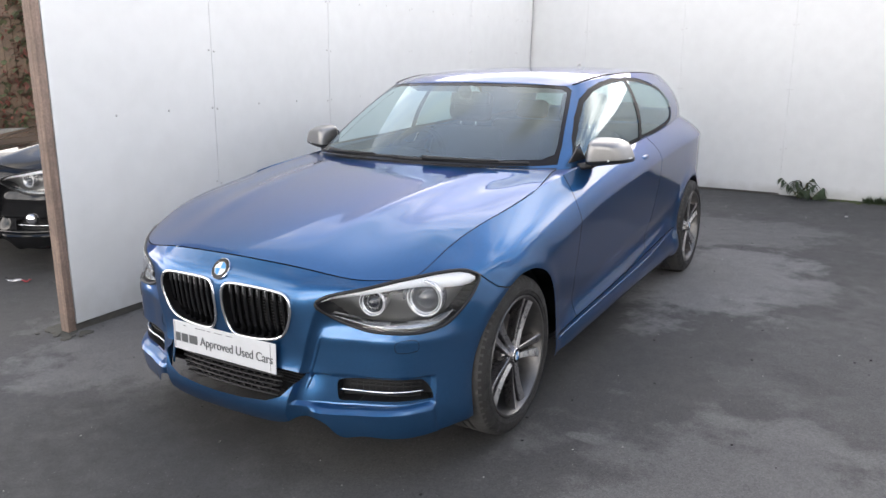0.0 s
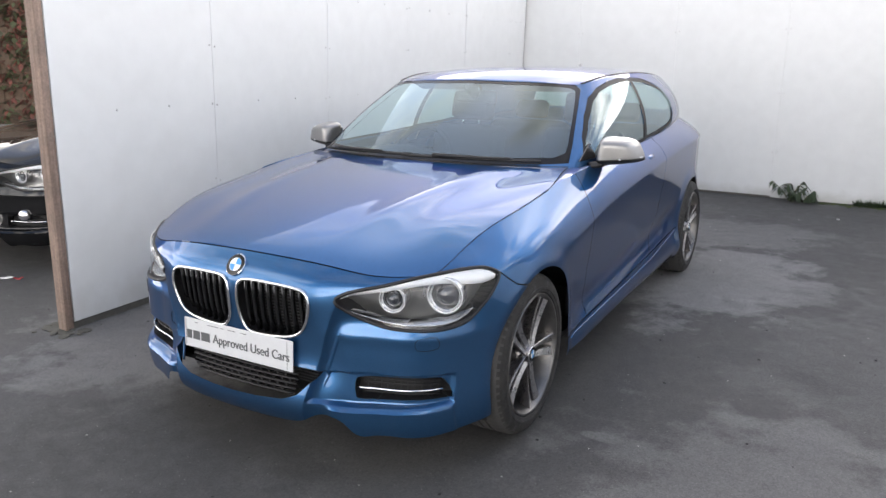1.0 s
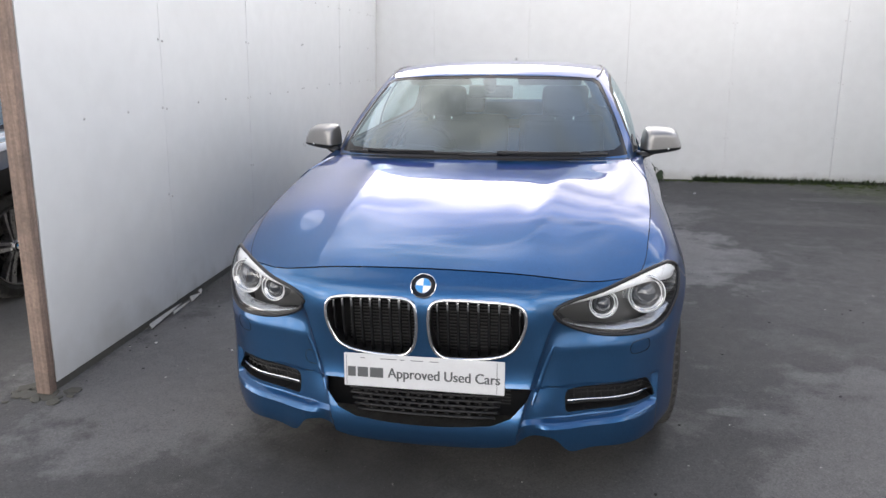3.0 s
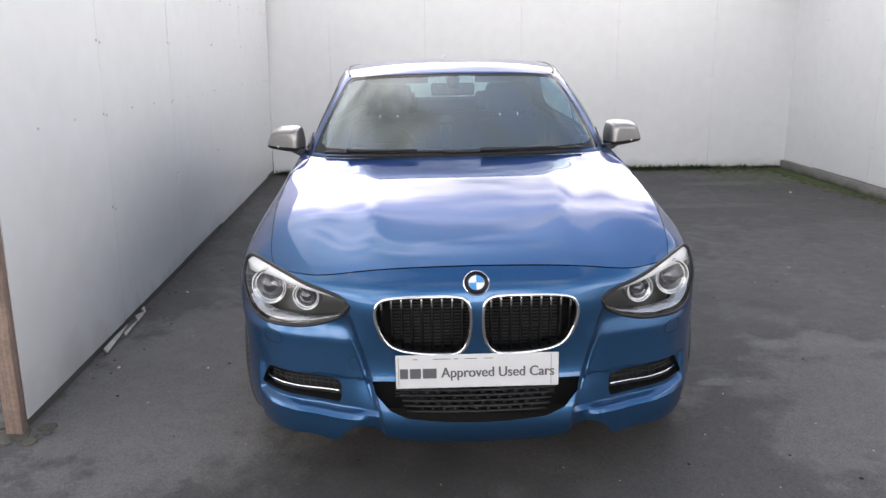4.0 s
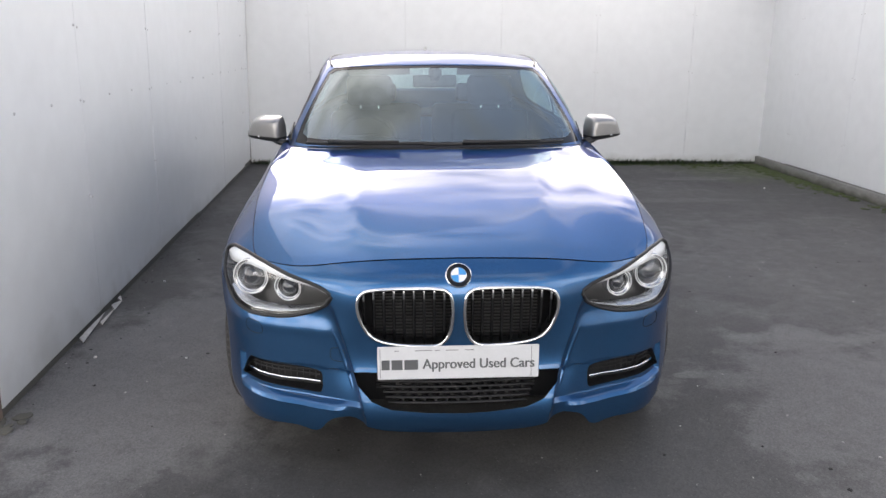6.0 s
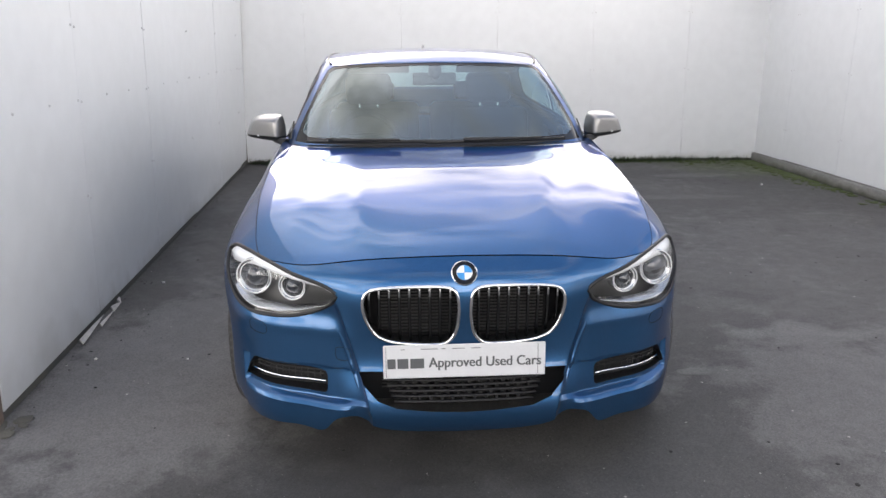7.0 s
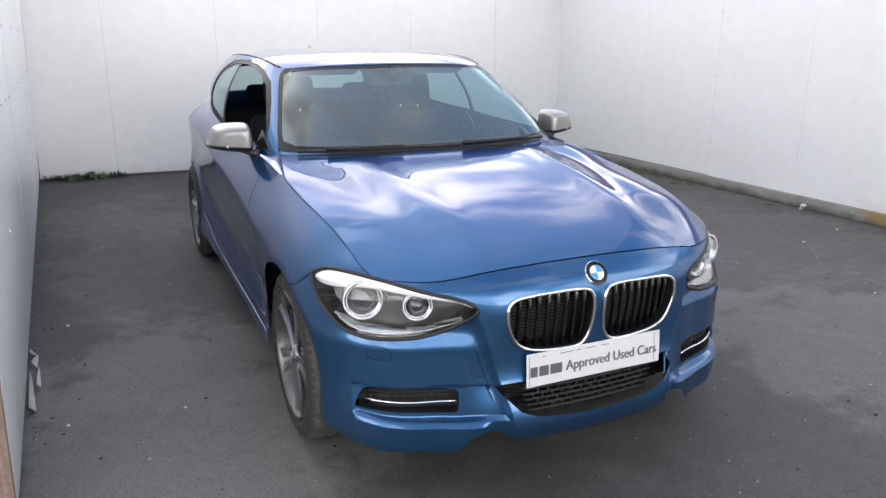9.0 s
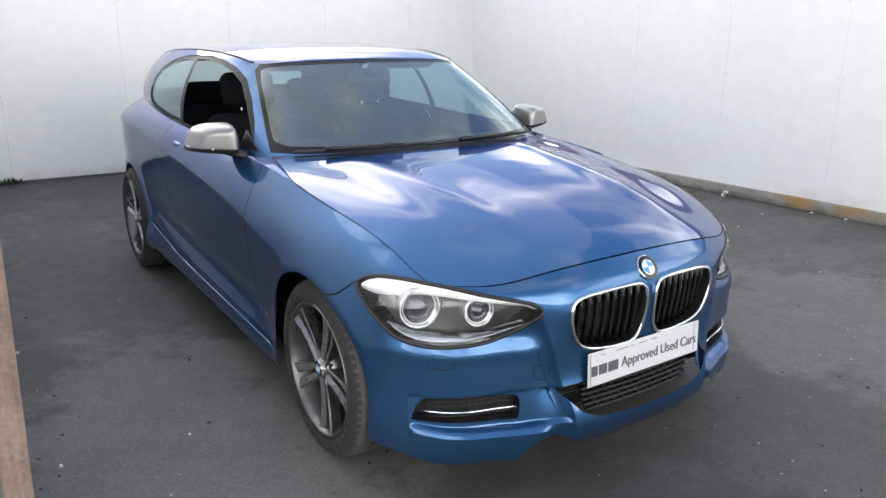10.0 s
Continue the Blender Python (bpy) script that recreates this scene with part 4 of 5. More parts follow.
def wheel(name, m, parent):
    """A wheel whose outer face looks along +x of m; origin on the hub face."""
    hub = new(name)
    hub.parent = parent
    bm = bmesh.new()
    prof = [(.240, -.205), (.262, -.212), (.290, -.208), (.308, -.198), (.3155, -.182), (.317, -.165)]
    for g in (-.155, -.12, -.085, -.05):
        prof += [(.317, g - .006), (.310, g - .005), (.310, g + .005), (.317, g + .006)]
    prof += [(.317, -.02), (.315, -.004), (.309, .012), (.300, .022), (.285, .029), (.268, .031), (.266, .0335), (.258, .0335), (.256, .031), (.246, .029), (.240, .020), (.236, .0)]
    lathe(bm, prof, None, 192)
    for i, v in enumerate(bm.verts):
        ring, k = divmod(i, 192)
        if prof[ring][0] > .298 and (k + (1 if prof[ring][1] > -.08 else 0)) % 3 == 0 and abs(prof[ring][1] + .09) > .045:
            v.co.yz *= 1 - .0022 / prof[ring][0]
    bmesh.ops.recalc_face_normals(bm, faces=bm.faces)
    for f in bm.faces:
        c = f.calc_center_median()
        f.material_index = int(math.hypot(c.y, c.z) > .304)
    part("tyre", bm, (RUBBER, TREAD), hub, "black road tyre with dusty tread")
    bm = bmesh.new()
    lathe(bm, [(.240, .014), (.241, .024), (.238, .029), (.232, .028), (.226, .020), (.221, .004), (.214, -.03), (.206, -.06), (.200, -.10), (.198, -.19), (.238, -.20)], None, 96)
    bmesh.ops.recalc_face_normals(bm, faces=bm.faces)
    part("rim", bm, BARREL, hub, "dark grey alloy rim")
    for k in range(5):
        for split in (-1, 1):
            bm = spoke_mesh(bmesh.new(), math.pi / 2 + k * 2 * math.pi / 5, split)
            bmesh.ops.recalc_face_normals(bm, faces=bm.faces)
            part("spoke", bm, (ALLOY, ALLOYFACE), hub, "twin alloy spoke with bright face")
    bm = bmesh.new()
    lathe(bm, [(.001, .016), (.030, .015), (.034, .010), (.036, .002), (.062, -.004), (.070, -.02), (.072, -.05)], None, 48)
    bmesh.ops.recalc_face_normals(bm, faces=bm.faces)
    part("hub_cover", bm, ALLOY, hub)
    part("roundel", roundel(bmesh.new(), .030, Matrix.Translation((.0175, 0, 0)) @ pose(0, 0, 0, 0, 90, 0)), (GLOSSBLACK, WHITE, SKYBLUE, CHROME), hub, "round blue and white centre cap")
    for k in range(5):
        a = math.pi / 2 + (k + .5) * 2 * math.pi / 5
        bm = bmesh.new()
        bmesh.ops.create_cone(bm, segments=6, radius1=.0105, radius2=.009, depth=.018, cap_ends=True, matrix=Matrix.Translation((-.004, .056 * math.cos(a), .056 * math.sin(a))) @ pose(0, 0, 0, 0, 90, 0))
        part("wheel_bolt", bm, SATIN, hub, smooth=False)
    bm = bmesh.new()
    lathe(bm, [(.07, -.07), (.165, -.07), (.165, -.092), (.07, -.092)], None, 64)
    bmesh.ops.recalc_face_normals(bm, faces=bm.faces)
    part("brake_disc", bm, IRON, hub, "worn steel brake disc")
    bm = bmesh.new()
    lathe(bm, [(.10, -.045), (.178, -.045), (.182, -.06), (.182, -.10), (.10, -.10)], pose(0, 0, 0, 200), 16, radians(62))
    bmesh.ops.recalc_face_normals(bm, faces=bm.faces)
    part("brake_caliper", bm, TRIM, hub)
    bm = bmesh.new()
    lathe(bm, [(.001, -.12), (.20, -.12)], None, 48)
    part("brake_shield", bm, SEAL, hub)
    hub.matrix_local = m
    return hub


def roundel(bm, r, m):
    """A round badge: black ring, blue and white quarters, bright rim; it faces +z of m. Material 0 ring, 1 white, 2 blue, 3 rim."""
    n = 40

    def ring(r0, r1, h0, h1, mat):
        a = [bm.verts.new(m @ Vector((r0 * math.cos(2 * math.pi * k / n), r0 * math.sin(2 * math.pi * k / n), h0))) for k in range(n)]
        b = [bm.verts.new(m @ Vector((r1 * math.cos(2 * math.pi * k / n), r1 * math.sin(2 * math.pi * k / n), h1))) for k in range(n)]
        for k in range(n):
            bm.faces.new((a[k], a[(k + 1) % n], b[(k + 1) % n], b[k])).material_index = mat if mat != 9 else (1 if (k // 10) % 2 else 2)
    ring(r, r, -.006, .001, 3), ring(r, r * .95, .001, .0025, 3), ring(r * .95, r * .62, .002, .003, 0), ring(r * .62, r * .58, .0032, .0034, 3), ring(r * .58, .0004, .0032, .0038, 9)
    bmesh.ops.recalc_face_normals(bm, faces=bm.faces)
    return bm


for y, x in ((0, .815), (BASE, .838)):
    for sx in (1, -1):
        wheel("wheel", pose(sx * x, y, TYRE_R, 31 * (y > 0) - 26, 0, 180 * (sx < 0)), car)
        bm = bmesh.new()
        lathe(bm, [(.350, 0), (.362, -.05), (.366, -.30), (.1, -.31)], pose(sx * (.80 if y < 1 else .84), y, HUB_Z, 0, 0, 180 * (sx < 0)) @ pose(0, 0, 0, -25), 40, radians(230))
        part("arch_liner", bm, TRIM, car)

# ---- nose: kidney grilles, intakes, plate, badge ----
def ring_on_hull(outline, depth=0.0, where=-.2):
    """Points of the hull's front along an outline in (x, z)."""
    pts = []
    for x, z in outline:
        lo, hi = 0.0, 6.5
        for _ in range(24):
            mid = (lo + hi) / 2
            lo, hi = (mid, hi) if hull_at(mid, z)[0] < x else (lo, mid)
        pts.append(hull_at(lo, z))
    return [Vector((p[0], p[1] + depth, p[2])) for p in pts]


def hull_at(s, z):
    zb, zl, zt = FOOT_Z(s)[0], LEDGE_Z(s)[0], EDGE_Z(s)[0]
    zc = float(height(np.float64(s), np.float64(.5))[1])
    u = CREASE_V * (z - zl) / (zc - zl) if z < zc else CREASE_V + (1 - CREASE_V) * (z - zc) / (zt - zc)
    return flank(s, LEDGE_V * (z - zb) / (zl - zb) if z < zl else LEDGE_V + (1 - LEDGE_V) * u)


KID = rounded(KIDNEY, 5)
kid3 = ring_on_hull(KID)
for sx in (1, -1):
    g = new("kidney_grille")
    g.parent = car
    tagged(g, "chrome-ringed black kidney grille with upright bars")
    pts = [Vector((p.x * sx, p.y - .004, p.z)) for p in kid3]
    part("chrome_ring", tube(bmesh.new(), pts, .0060, 8, True, 1.0, (0, 1, 0)), CHROME, g, "bright chrome grille ring")
    bm = bmesh.new()
    back = [bm.verts.new((p.x, p.y + .07, p.z)) for p in pts]
    fr = [bm.verts.new((p.x, p.y + .004, p.z)) for p in pts]
    for k in range(len(pts)):
        j = (k + 1) % len(pts)
        bm.faces.new((fr[k], fr[j], back[j], back[k]))
    part("grille_sleeve", bm, TRIM, g)
    for k in range(9):
        x = .045 + .032 * k
        zs = [p[1] for p in KID if abs(p[0] - x) < .012]
        if len(zs) < 2:
            continue
        z0, z1 = min(zs), max(zs)
        yy = np.interp(x, [0, .17, .32], [-.702, -.692, -.67])
        bm = bmesh.new()
        tube(bm, [(sx * x, yy + .014, z1), (sx * x, yy + .003, z1 - .02), (sx * x, yy + .001, (z0 + z1) / 2 + .03), (sx * x, yy + .008, (z0 + z1) / 2 - .04), (sx * x, yy + .02, z0)], .0052, 6, False, 2.2, (0, 1, 0))
        part("grille_bar", bm, GLOSSBLACK, g)
        bm = bmesh.new()
        box(bm, (sx * x - .0035, yy - .011, z1 - .038), (sx * x + .0035, yy - .007, z1 - .008), None, .001)
        part("bar_tip", bm, SATIN, g, "silver upper tip of a grille bar")
# dark core behind all the openings, with a finned radiator
bm = bmesh.new()
box(bm, (-.36, -.60, .26), (.36, -.56, .70))
FIN = material("dull radiator fin", (.06, .06, .06), .6, .5)
core = part("radiator", bm, SEAL, car, "dark radiator behind the grilles", False)
for k in range(34):
    bm = bmesh.new()
    box(bm, (-.27, -.606, .30 + .0115 * k), (.27, -.601, .3045 + .0115 * k))
    part("radiator_fin", bm, FIN, core, smooth=False)
bm = bmesh.new()
box(bm, (-.62, -.40, .22), (.62, -.33, .66))
box(bm, (-.60, -.50, .205), (.60, 3.2, .225))
box(bm, (-.76, .40, .205), (.76, 2.25, .225))
part("undertray", bm, SEAL, car, smooth=False)
# lower mesh: rows of short staggered slots
low = new("lower_grille")
low.parent = car
tagged(low, "black slotted lower grille")
for r in range(6):
    z = .290 + .019 * r
    half = np.interp(z, [.27, .30, .345, .40], [.215, .235, .25, .255])
    bm = bmesh.new()
    tube(bm, [(x, -.700 + .10 * (x / .5) ** 2 * .5, z) for x in np.linspace(-half, half, 15)], .0042, 6, False, 2.0, (0, 1, 0))
    part("grille_rib", bm, TRIM, low)
    if r < 5:
        for k in range(-9, 10):
            x = (k + .5 * (r % 2)) * .036
            if abs(x) < half - .02:
                bm = bmesh.new()
                box(bm, (x - .0042, -.700 + .2 * x * x, z), (x + .0042, -.680 + .2 * x * x, z + .019))
                part("grille_web", bm, TRIM, low, smooth=False)
# plate on the bumper
bm = bmesh.new()
PL = pose(0, -.722, .441, 90 - 3, 0, 0)
box(bm, (-.26, -.0555, -.004), (.26, .0555, 0), PL, .003)
plate = part("number_plate", bm, PLATE, car, "white dealer plate with grey lettering", False)
txt = bpy.data.curves.new("lettering", "FONT")
txt.body, txt.size, txt.align_x, txt.align_y, txt.extrude, txt.offset = "Approved Used Cars", .0465, "RIGHT", "CENTER", .0004, 0
txt.materials.append(INK)
words = new("lettering", txt)
words.parent = plate
words.matrix_local = PL @ pose(.247, -.006, .0008) @ Matrix.Diagonal((.905, 1.02, 1, 1))
for dx, dz in ((-.0011, .0006), (.0011, .0007)):
    bold = new("lettering", txt)
    bold.parent = plate
    bold.matrix_local = PL @ pose(.247 + dx, -.006, dz) @ Matrix.Diagonal((.905, 1.02, 1, 1))
# the maker's name as three plain blocks
for x0, x1 in ((-.247, -.221), (-.215, -.180), (-.174, -.130)):
    bm = bmesh.new()
    box(bm, (x0, -.0225, .0002), (x1, .0105, .0012), PL)
    part("print_bar", bm, INK, plate, smooth=False)
for x0, x1 in ((-.205, -.19), (-.14, -.085), (-.075, -.06), (-.04, .0), (.02, .05)):
    bm = bmesh.new()
    box(bm, (x0, .0405, .0002), (x1, .0425, .0012), PL)
    part("print_bar", bm, INK, plate, smooth=False)
for x0 in (-.252, .235):
    bm = bmesh.new()
    box(bm, (x0, -.050, .0002), (x0 + .0015, .050, .0009), PL)
    part("edge_line", bm, INK, plate, smooth=False)
part("roundel", roundel(bmesh.new(), .041, Matrix.Translation((0, -.698, .726)) @ pose(0, 0, 0, 53)), (GLOSSBLACK, WHITE, SKYBLUE, CHROME), car, "round blue and white badge with black ring")


def on_side(y, z, sx=1, out=0.0):
    """A point of the flank at a given y and z."""
    lo, hi = 6.0, 15.5
    for _ in range(24):
        mid = (lo + hi) / 2
        lo, hi = (mid, hi) if hull_at(mid, z)[1] < y else (lo, mid)
    p = hull_at(lo, z)
    return Vector(((p[0] + out) * sx, p[1], p[2]))


def on_nose(x, z, out=0.0):
    """A point of the bumper at a given x and z."""
    lo, hi = 0.0, 6.5
    for _ in range(24):
        mid = (lo + hi) / 2
        lo, hi = (mid, hi) if hull_at(mid, z)[0] < x else (lo, mid)
    p = hull_at(lo, z)
    return Vector((p[0], p[1] - out, p[2]))


# the raised crease that runs from below the headlights down beside the mouth of the bumper
CREASE = spline([0, .25, .5, .75, 1], [(.425, .585), (.392, .50), (.366, .42), (.347, .350), (.330, .295)])
for sx in (1, -1):
    pts = []
    for k in np.linspace(0, 1, 26):
        cx, cz = CREASE(k)
        p = on_nose(cx, cz, -.0085)
        pts.append((p.x * sx, p.y, p.z))
    part("bumper_crease", tube(bmesh.new(), pts, [.004 + .0070 * min(1, 4 * k, 3 * (1 - k)) for k in np.linspace(0, 1, 26)], 12), BLUE, car)

LAMP_IN = material("lamp interior", (0.24, 0.238, 0.235), .30, .8)
BEZEL = material("lamp bezel", (0.70, 0.70, 0.71), .14, .8)
LED = material("bright lamp plastic", (0.80, 0.82, 0.85), .25, 0.0)
BROW = material("white brow plastic", (0.92, 0.93, 0.94), .12, 0)
HALO = material("frosted light ring", (0.80, 0.81, 0.82), .2, 0.0)
PROJ = material("projector glass", (0.03, 0.035, 0.045), .03, 0, spec=.9, coat=1)


def on_lamp(a, z, deep=0.0):
    """A point of the hull at headlight coordinates (across, z), pushed back by deep."""
    lo, hi = 1.0, 7.4
    for _ in range(24):
        mid = (lo + hi) / 2
        lo, hi = (mid, hi) if HL_ACROSS.dot(Vector(hull_at(mid, z))) < a else (lo, mid)
    p = hull_at(lo, z)
    return Vector((p[0] - .6 * deep, p[1] + .8 * deep, p[2]))


def toward(c, way):
    return Matrix.Translation(c) @ Vector(way).to_track_quat("X", "Z").to_matrix().to_4x4()


def headlight(thing, sx):
    hl = new("headlight")
    hl.parent = thing
    tagged(hl, "clear headlight with two ringed lamps and a bright brow")
    flip = sx < 0
    part("lamp_bowl", take(hull, lambda t, c: t == 2, push=.075, flip=flip), LAMP_IN, hl)
    part("lamp_rim", rim(hull, 2, .078, sx), TRIM, hl, "black lamp surround")
    part("lens", take(hull, lambda t, c: t == 2, push=.001, flip=flip), LENS, hl).visible_shadow = False
    for c, r in (((.698, -.446, .655), .061), ((.556, -.550, .648), .045)):
        m = toward((c[0] * sx, c[1], c[2]), (.22 * sx, -1, .02))
        lamp_unit = part("lamp", lathe(bmesh.new(), [(r * 1.02, -.05), (r * 1.04, -.004), (r * 1.02, .004), (r * .94, .004), (r * .90, -.004), (r * .84, -.004), (r * .78, -.016), (r * .70, -.028)], m, 40), BEZEL, hl, "clear ringed lamp unit")
        for rr, th, x in ((1.0, .0017, .008), (.84, .0012, .0)):
            ringm = bmesh.new()
            lathe(ringm, [(r * rr + th * math.cos(a), x + th * math.sin(a)) for a in np.linspace(0, 2 * math.pi, 9)], m, 48)
            part("light_ring", ringm, HALO, lamp_unit, "white light ring")
        part("projector", lathe(bmesh.new(), [(r * .74, -.026), (r * .66, -.010), (r * .46, .004), (r * .22, .011), (.0004, .013)], m, 32), PROJ, lamp_unit, "dark glass projector lens")
        if r > .045:
            sleeve = lathe(bmesh.new(), [(r * 1.10, -.06), (r * 1.16, .0), (r * 1.30, .004), (r * 1.34, -.06)], m @ pose(0, 0, 0, 118 if sx > 0 else -8), 20, radians(70))
            part("lamp_sleeve", sleeve, SATIN, lamp_unit, "silver sleeve beside the outer lamp")
    part("gasket", tube(bmesh.new(), [Vector((p.x * sx, p.y, p.z)) for p in (on_lamp(*q) for q in rounded(HEADLIGHT, 4))], .0064, 6, True), TRIM, hl, "black rubber gasket")
    rows = []
    for a, zt, w in ((-.058, .656, .003), (-.02, .677, .012), (.03, .689, .016), (.084, .699, .018), (.15, .711, .021), (.22, .721, .024), (.285, .729, .030), (.34, .734, .041), (.385, .734, .046), (.42, .730, .044), (.450, .720, .032), (.472, .706, .012)):
        rows.append([tuple(on_lamp(a, zt, .006)), tuple(on_lamp(a, zt - .15 * w, .004)), tuple(on_lamp(a, zt - .5 * w, .008)), tuple(on_lamp(a, zt - w, .014)), tuple(on_lamp(a, zt - w * 1.02, .045))])
    part("brow", sheet([[(p[0] * sx, p[1], p[2]) for p in r] for r in rows]), BROW, hl, "broad white brow strip")
    rows = []
    for a, zb, w in ((-.045, .612, .003), (-.01, .598, .009), (.03, .584, .013), (.09, .569, .016), (.16, .561, .018), (.24, .560, .019), (.29, .562, .019), (.33, .572, .017), (.36, .588, .013), (.385, .610, .005)):
        rows.append([tuple(on_lamp(a, zb, .012)), tuple(on_lamp(a, zb + .15 * w, .008)), tuple(on_lamp(a, zb + .35 * w, .010)), tuple(on_lamp(a, zb + w, .040))])
    part("chin_strip", sheet([[(p[0] * sx, p[1], p[2]) for p in r] for r in rows]), SATIN, hl, "silver lower lamp strip")
    return hl


def side_intake(thing, sx):
    n = new("side_intake")
    n.parent = thing
    tagged(n, "black side intake with a bright bar")
    part("intake_back", take(hull, lambda t, c: t == 5, push=.06, flip=sx < 0), TRIM, n)
    part("intake_wall", rim(hull, 5, .062, sx), TRIM, n)
    bar = ring_on_hull([(x, np.interp(x, [.455, .58, .715], [.336, .335, .338])) for x in np.linspace(.455, .712, 12)], .004)
    part("bright_bar", tube(bmesh.new(), [(p.x * sx, p.y, p.z) for p in bar], .0042, 8), CHROME, n, "thin bright bar")
    for z in (.318, .350, .363):
        rib = ring_on_hull([(x, z) for x in np.linspace(.462, .700, 10)], .022)
        part("intake_rib", tube(bmesh.new(), [(p.x * sx, p.y, p.z) for p in rib], .0025, 6), TRIM, n)
    for x in np.arange(.475, .70, .022):
        p = ring_on_hull([(x, .312), (x, .366)], .024)
        part("intake_rib", tube(bmesh.new(), [(q.x * sx, q.y, q.z) for q in p], .002, 6), TRIM, n)


def mirror(thing, sx):
    """A door mirror: silver cap, black underside, white lamp strip, foot and glass."""
    g = new("door_mirror")
    g.parent = thing
    tagged(g, "silver-capped door mirror on a black foot")

    outline = rounded([(-1, -.35), (-.95, -.90), (-.4, -.98), (.5, -.82), (.95, -.66), (1.02, -.42), (.90, .10), (.70, .66), (.30, .93), (-.40, 1.0), (-.82, .90), (-.97, .30)], 4)
    rows = []
    for i in range(15):
        f = math.sin(math.pi / 2 * i / 14)
        rows.append([((.862 + .098 * a * f) * sx, .955 + .030 * a * f - .132 * (1 - f ** 7) ** .72, 1.012 - .004 * (1 - f) + .066 * b * f) for a, b in outline + outline[:1]])
    rows.append([((.862 + .094 * a) * sx, .969 + .030 * a, 1.012 + .062 * b) for a, b in outline + outline[:1]])
    whole = sheet(rows)
    bmesh.ops.remove_doubles(whole, verts=whole.verts, dist=2e-4)
    bmesh.ops.recalc_face_normals(whole, faces=whole.faces)
    for name, mat, label, up in (("mirror_cap", CAP, "satin silver mirror cap", 1), ("mirror_base", TRIM, "black mirror underside", -1)):
        bm = whole.copy()
        geom = bm.verts[:] + bm.edges[:] + bm.faces[:]
        bmesh.ops.bisect_plane(bm, geom=geom, plane_co=(.862 * sx, .85, .982), plane_no=(-.06 * sx, 0, 1), clear_inner=up > 0, clear_outer=up < 0)
        part(name, bm, mat, g, label)
    strip = [(.960, .955, .988), (.956, .925, .988), (.942, .888, .987), (.916, .855, .985), (.886, .832, .983)]
    part("indicator_strip", tube(bmesh.new(), [(p[0] * sx - .004 * sx, p[1], p[2]) for p in strip], .0055, 8), LED, g, "white indicator strip")
    bm = bmesh.new()
    box(bm, (.785, .957, .972), (.935, .965, 1.052), Matrix.Diagonal((sx, 1, 1, 1)), .008)
    part("mirror_glass", bm, CHROME, g)
    bm = bmesh.new()
    tube(bm, [(.752 * sx, .81, .950), (.785 * sx, .84, .955), (.82 * sx, .88, .963)], [.030, .026, .022], 10, False, .6)
    part("mirror_foot", bm, TRIM, g)
    bm = bmesh.new()
    tri3 = [on_cabin(q) for q in ((.765, .972), (.90, 1.045), (.90, .978))]
    vs = [bm.verts.new((p[0] * sx, p[1], p[2])) for p in tri3]
    bm.faces.new(vs)
    r = bmesh.ops.extrude_face_region(bm, geom=bm.faces[:])
    bmesh.ops.translate(bm, verts=[e for e in r["geom"] if isinstance(e, bmesh.types.BMVert)], vec=(.006 * sx, 0, 0))
    bmesh.ops.recalc_face_normals(bm, faces=bm.faces)
    part("mirror_triangle", bm, GLOSSBLACK, g, smooth=False)


def on_cabin(q):
    """A point of the cabin's side at (y, z)."""
    lo, hi = 4.0, 9.0
    for _ in range(24):
        mid = (lo + hi) / 2
        a, b = FOOT(mid), ROOF(mid)
        p = cabin(mid, (q[1] - a[2]) / (b[2] - a[2]))
        lo, hi = (mid, hi) if p[1] < q[0] else (lo, mid)
    return p


CAP = material("satin grey silver paint", (0.30, 0.295, 0.29), .36, .75, 30, .05, coat=.25)


def outline_mark(name, pts, thing, r=.0009):
    part(name, tube(bmesh.new(), pts, r, 6, True), SEAL, thing)


for sx in (1, -1):
    headlight(car, sx)
    side_intake(car, sx)
    mirror(car, sx)
    h = new("door_handle")
    h.parent = car
    tagged(h, "body-coloured door handle")
    pts = [on_side(y, .905 + .02 * (y - 1.5), sx, o) for y, o in ((1.50, .006), (1.53, .030), (1.58, .040), (1.63, .040), (1.67, .034), (1.70, .008))]
    part("grip", tube(bmesh.new(), pts, [.010, .014, .015, .015, .014, .010], 10, False, 1.1), BLUE, h)
    bm = bmesh.new()
    c = on_side(1.60, .903, sx, -.006)
    bmesh.ops.create_uvsphere(bm, u_segments=20, v_segments=10, radius=1, matrix=Matrix.Translation(c) @ Matrix.Diagonal((.012, .085, .026, 1)))
    part("handle_recess", bm, TRIM, h)
    bm = bmesh.new()
    c = on_side(.575, .657, sx, .002)
    for k, w in ((0, .004), (.008, .004), (.018, .012)):
        box(bm, (-.002, -.018 + k, -.008), (.002, -.018 + k + w, .008), Matrix.Translation(c) @ Matrix.Shear("XY", 4, (0, 0)))
    part("wing_badge", bm, SATIN, car, "small silver wing badge", False, "stuff")
    outline_mark("washer_cover", ring_on_hull([(x * 1.0, z) for x, z in rounded([(.655, .487), (.655, .522), (.705, .528), (.708, .490)], 4)], -.001) if sx > 0 else [Vector((-p.x, p.y, p.z)) for p in ring_on_hull(rounded([(.655, .487), (.655, .522), (.705, .528), (.708, .490)], 4), -.001)], car)
    line = [on_side(y, np.interp(y, [p[0] for p in GAP_SILL], [p[1] for p in GAP_SILL]) - .006, sx, .002) for y in np.linspace(.37, 2.28, 40)]
    part("sill_edge", tube(bmesh.new(), line, .0028, 6), BLUE, car)
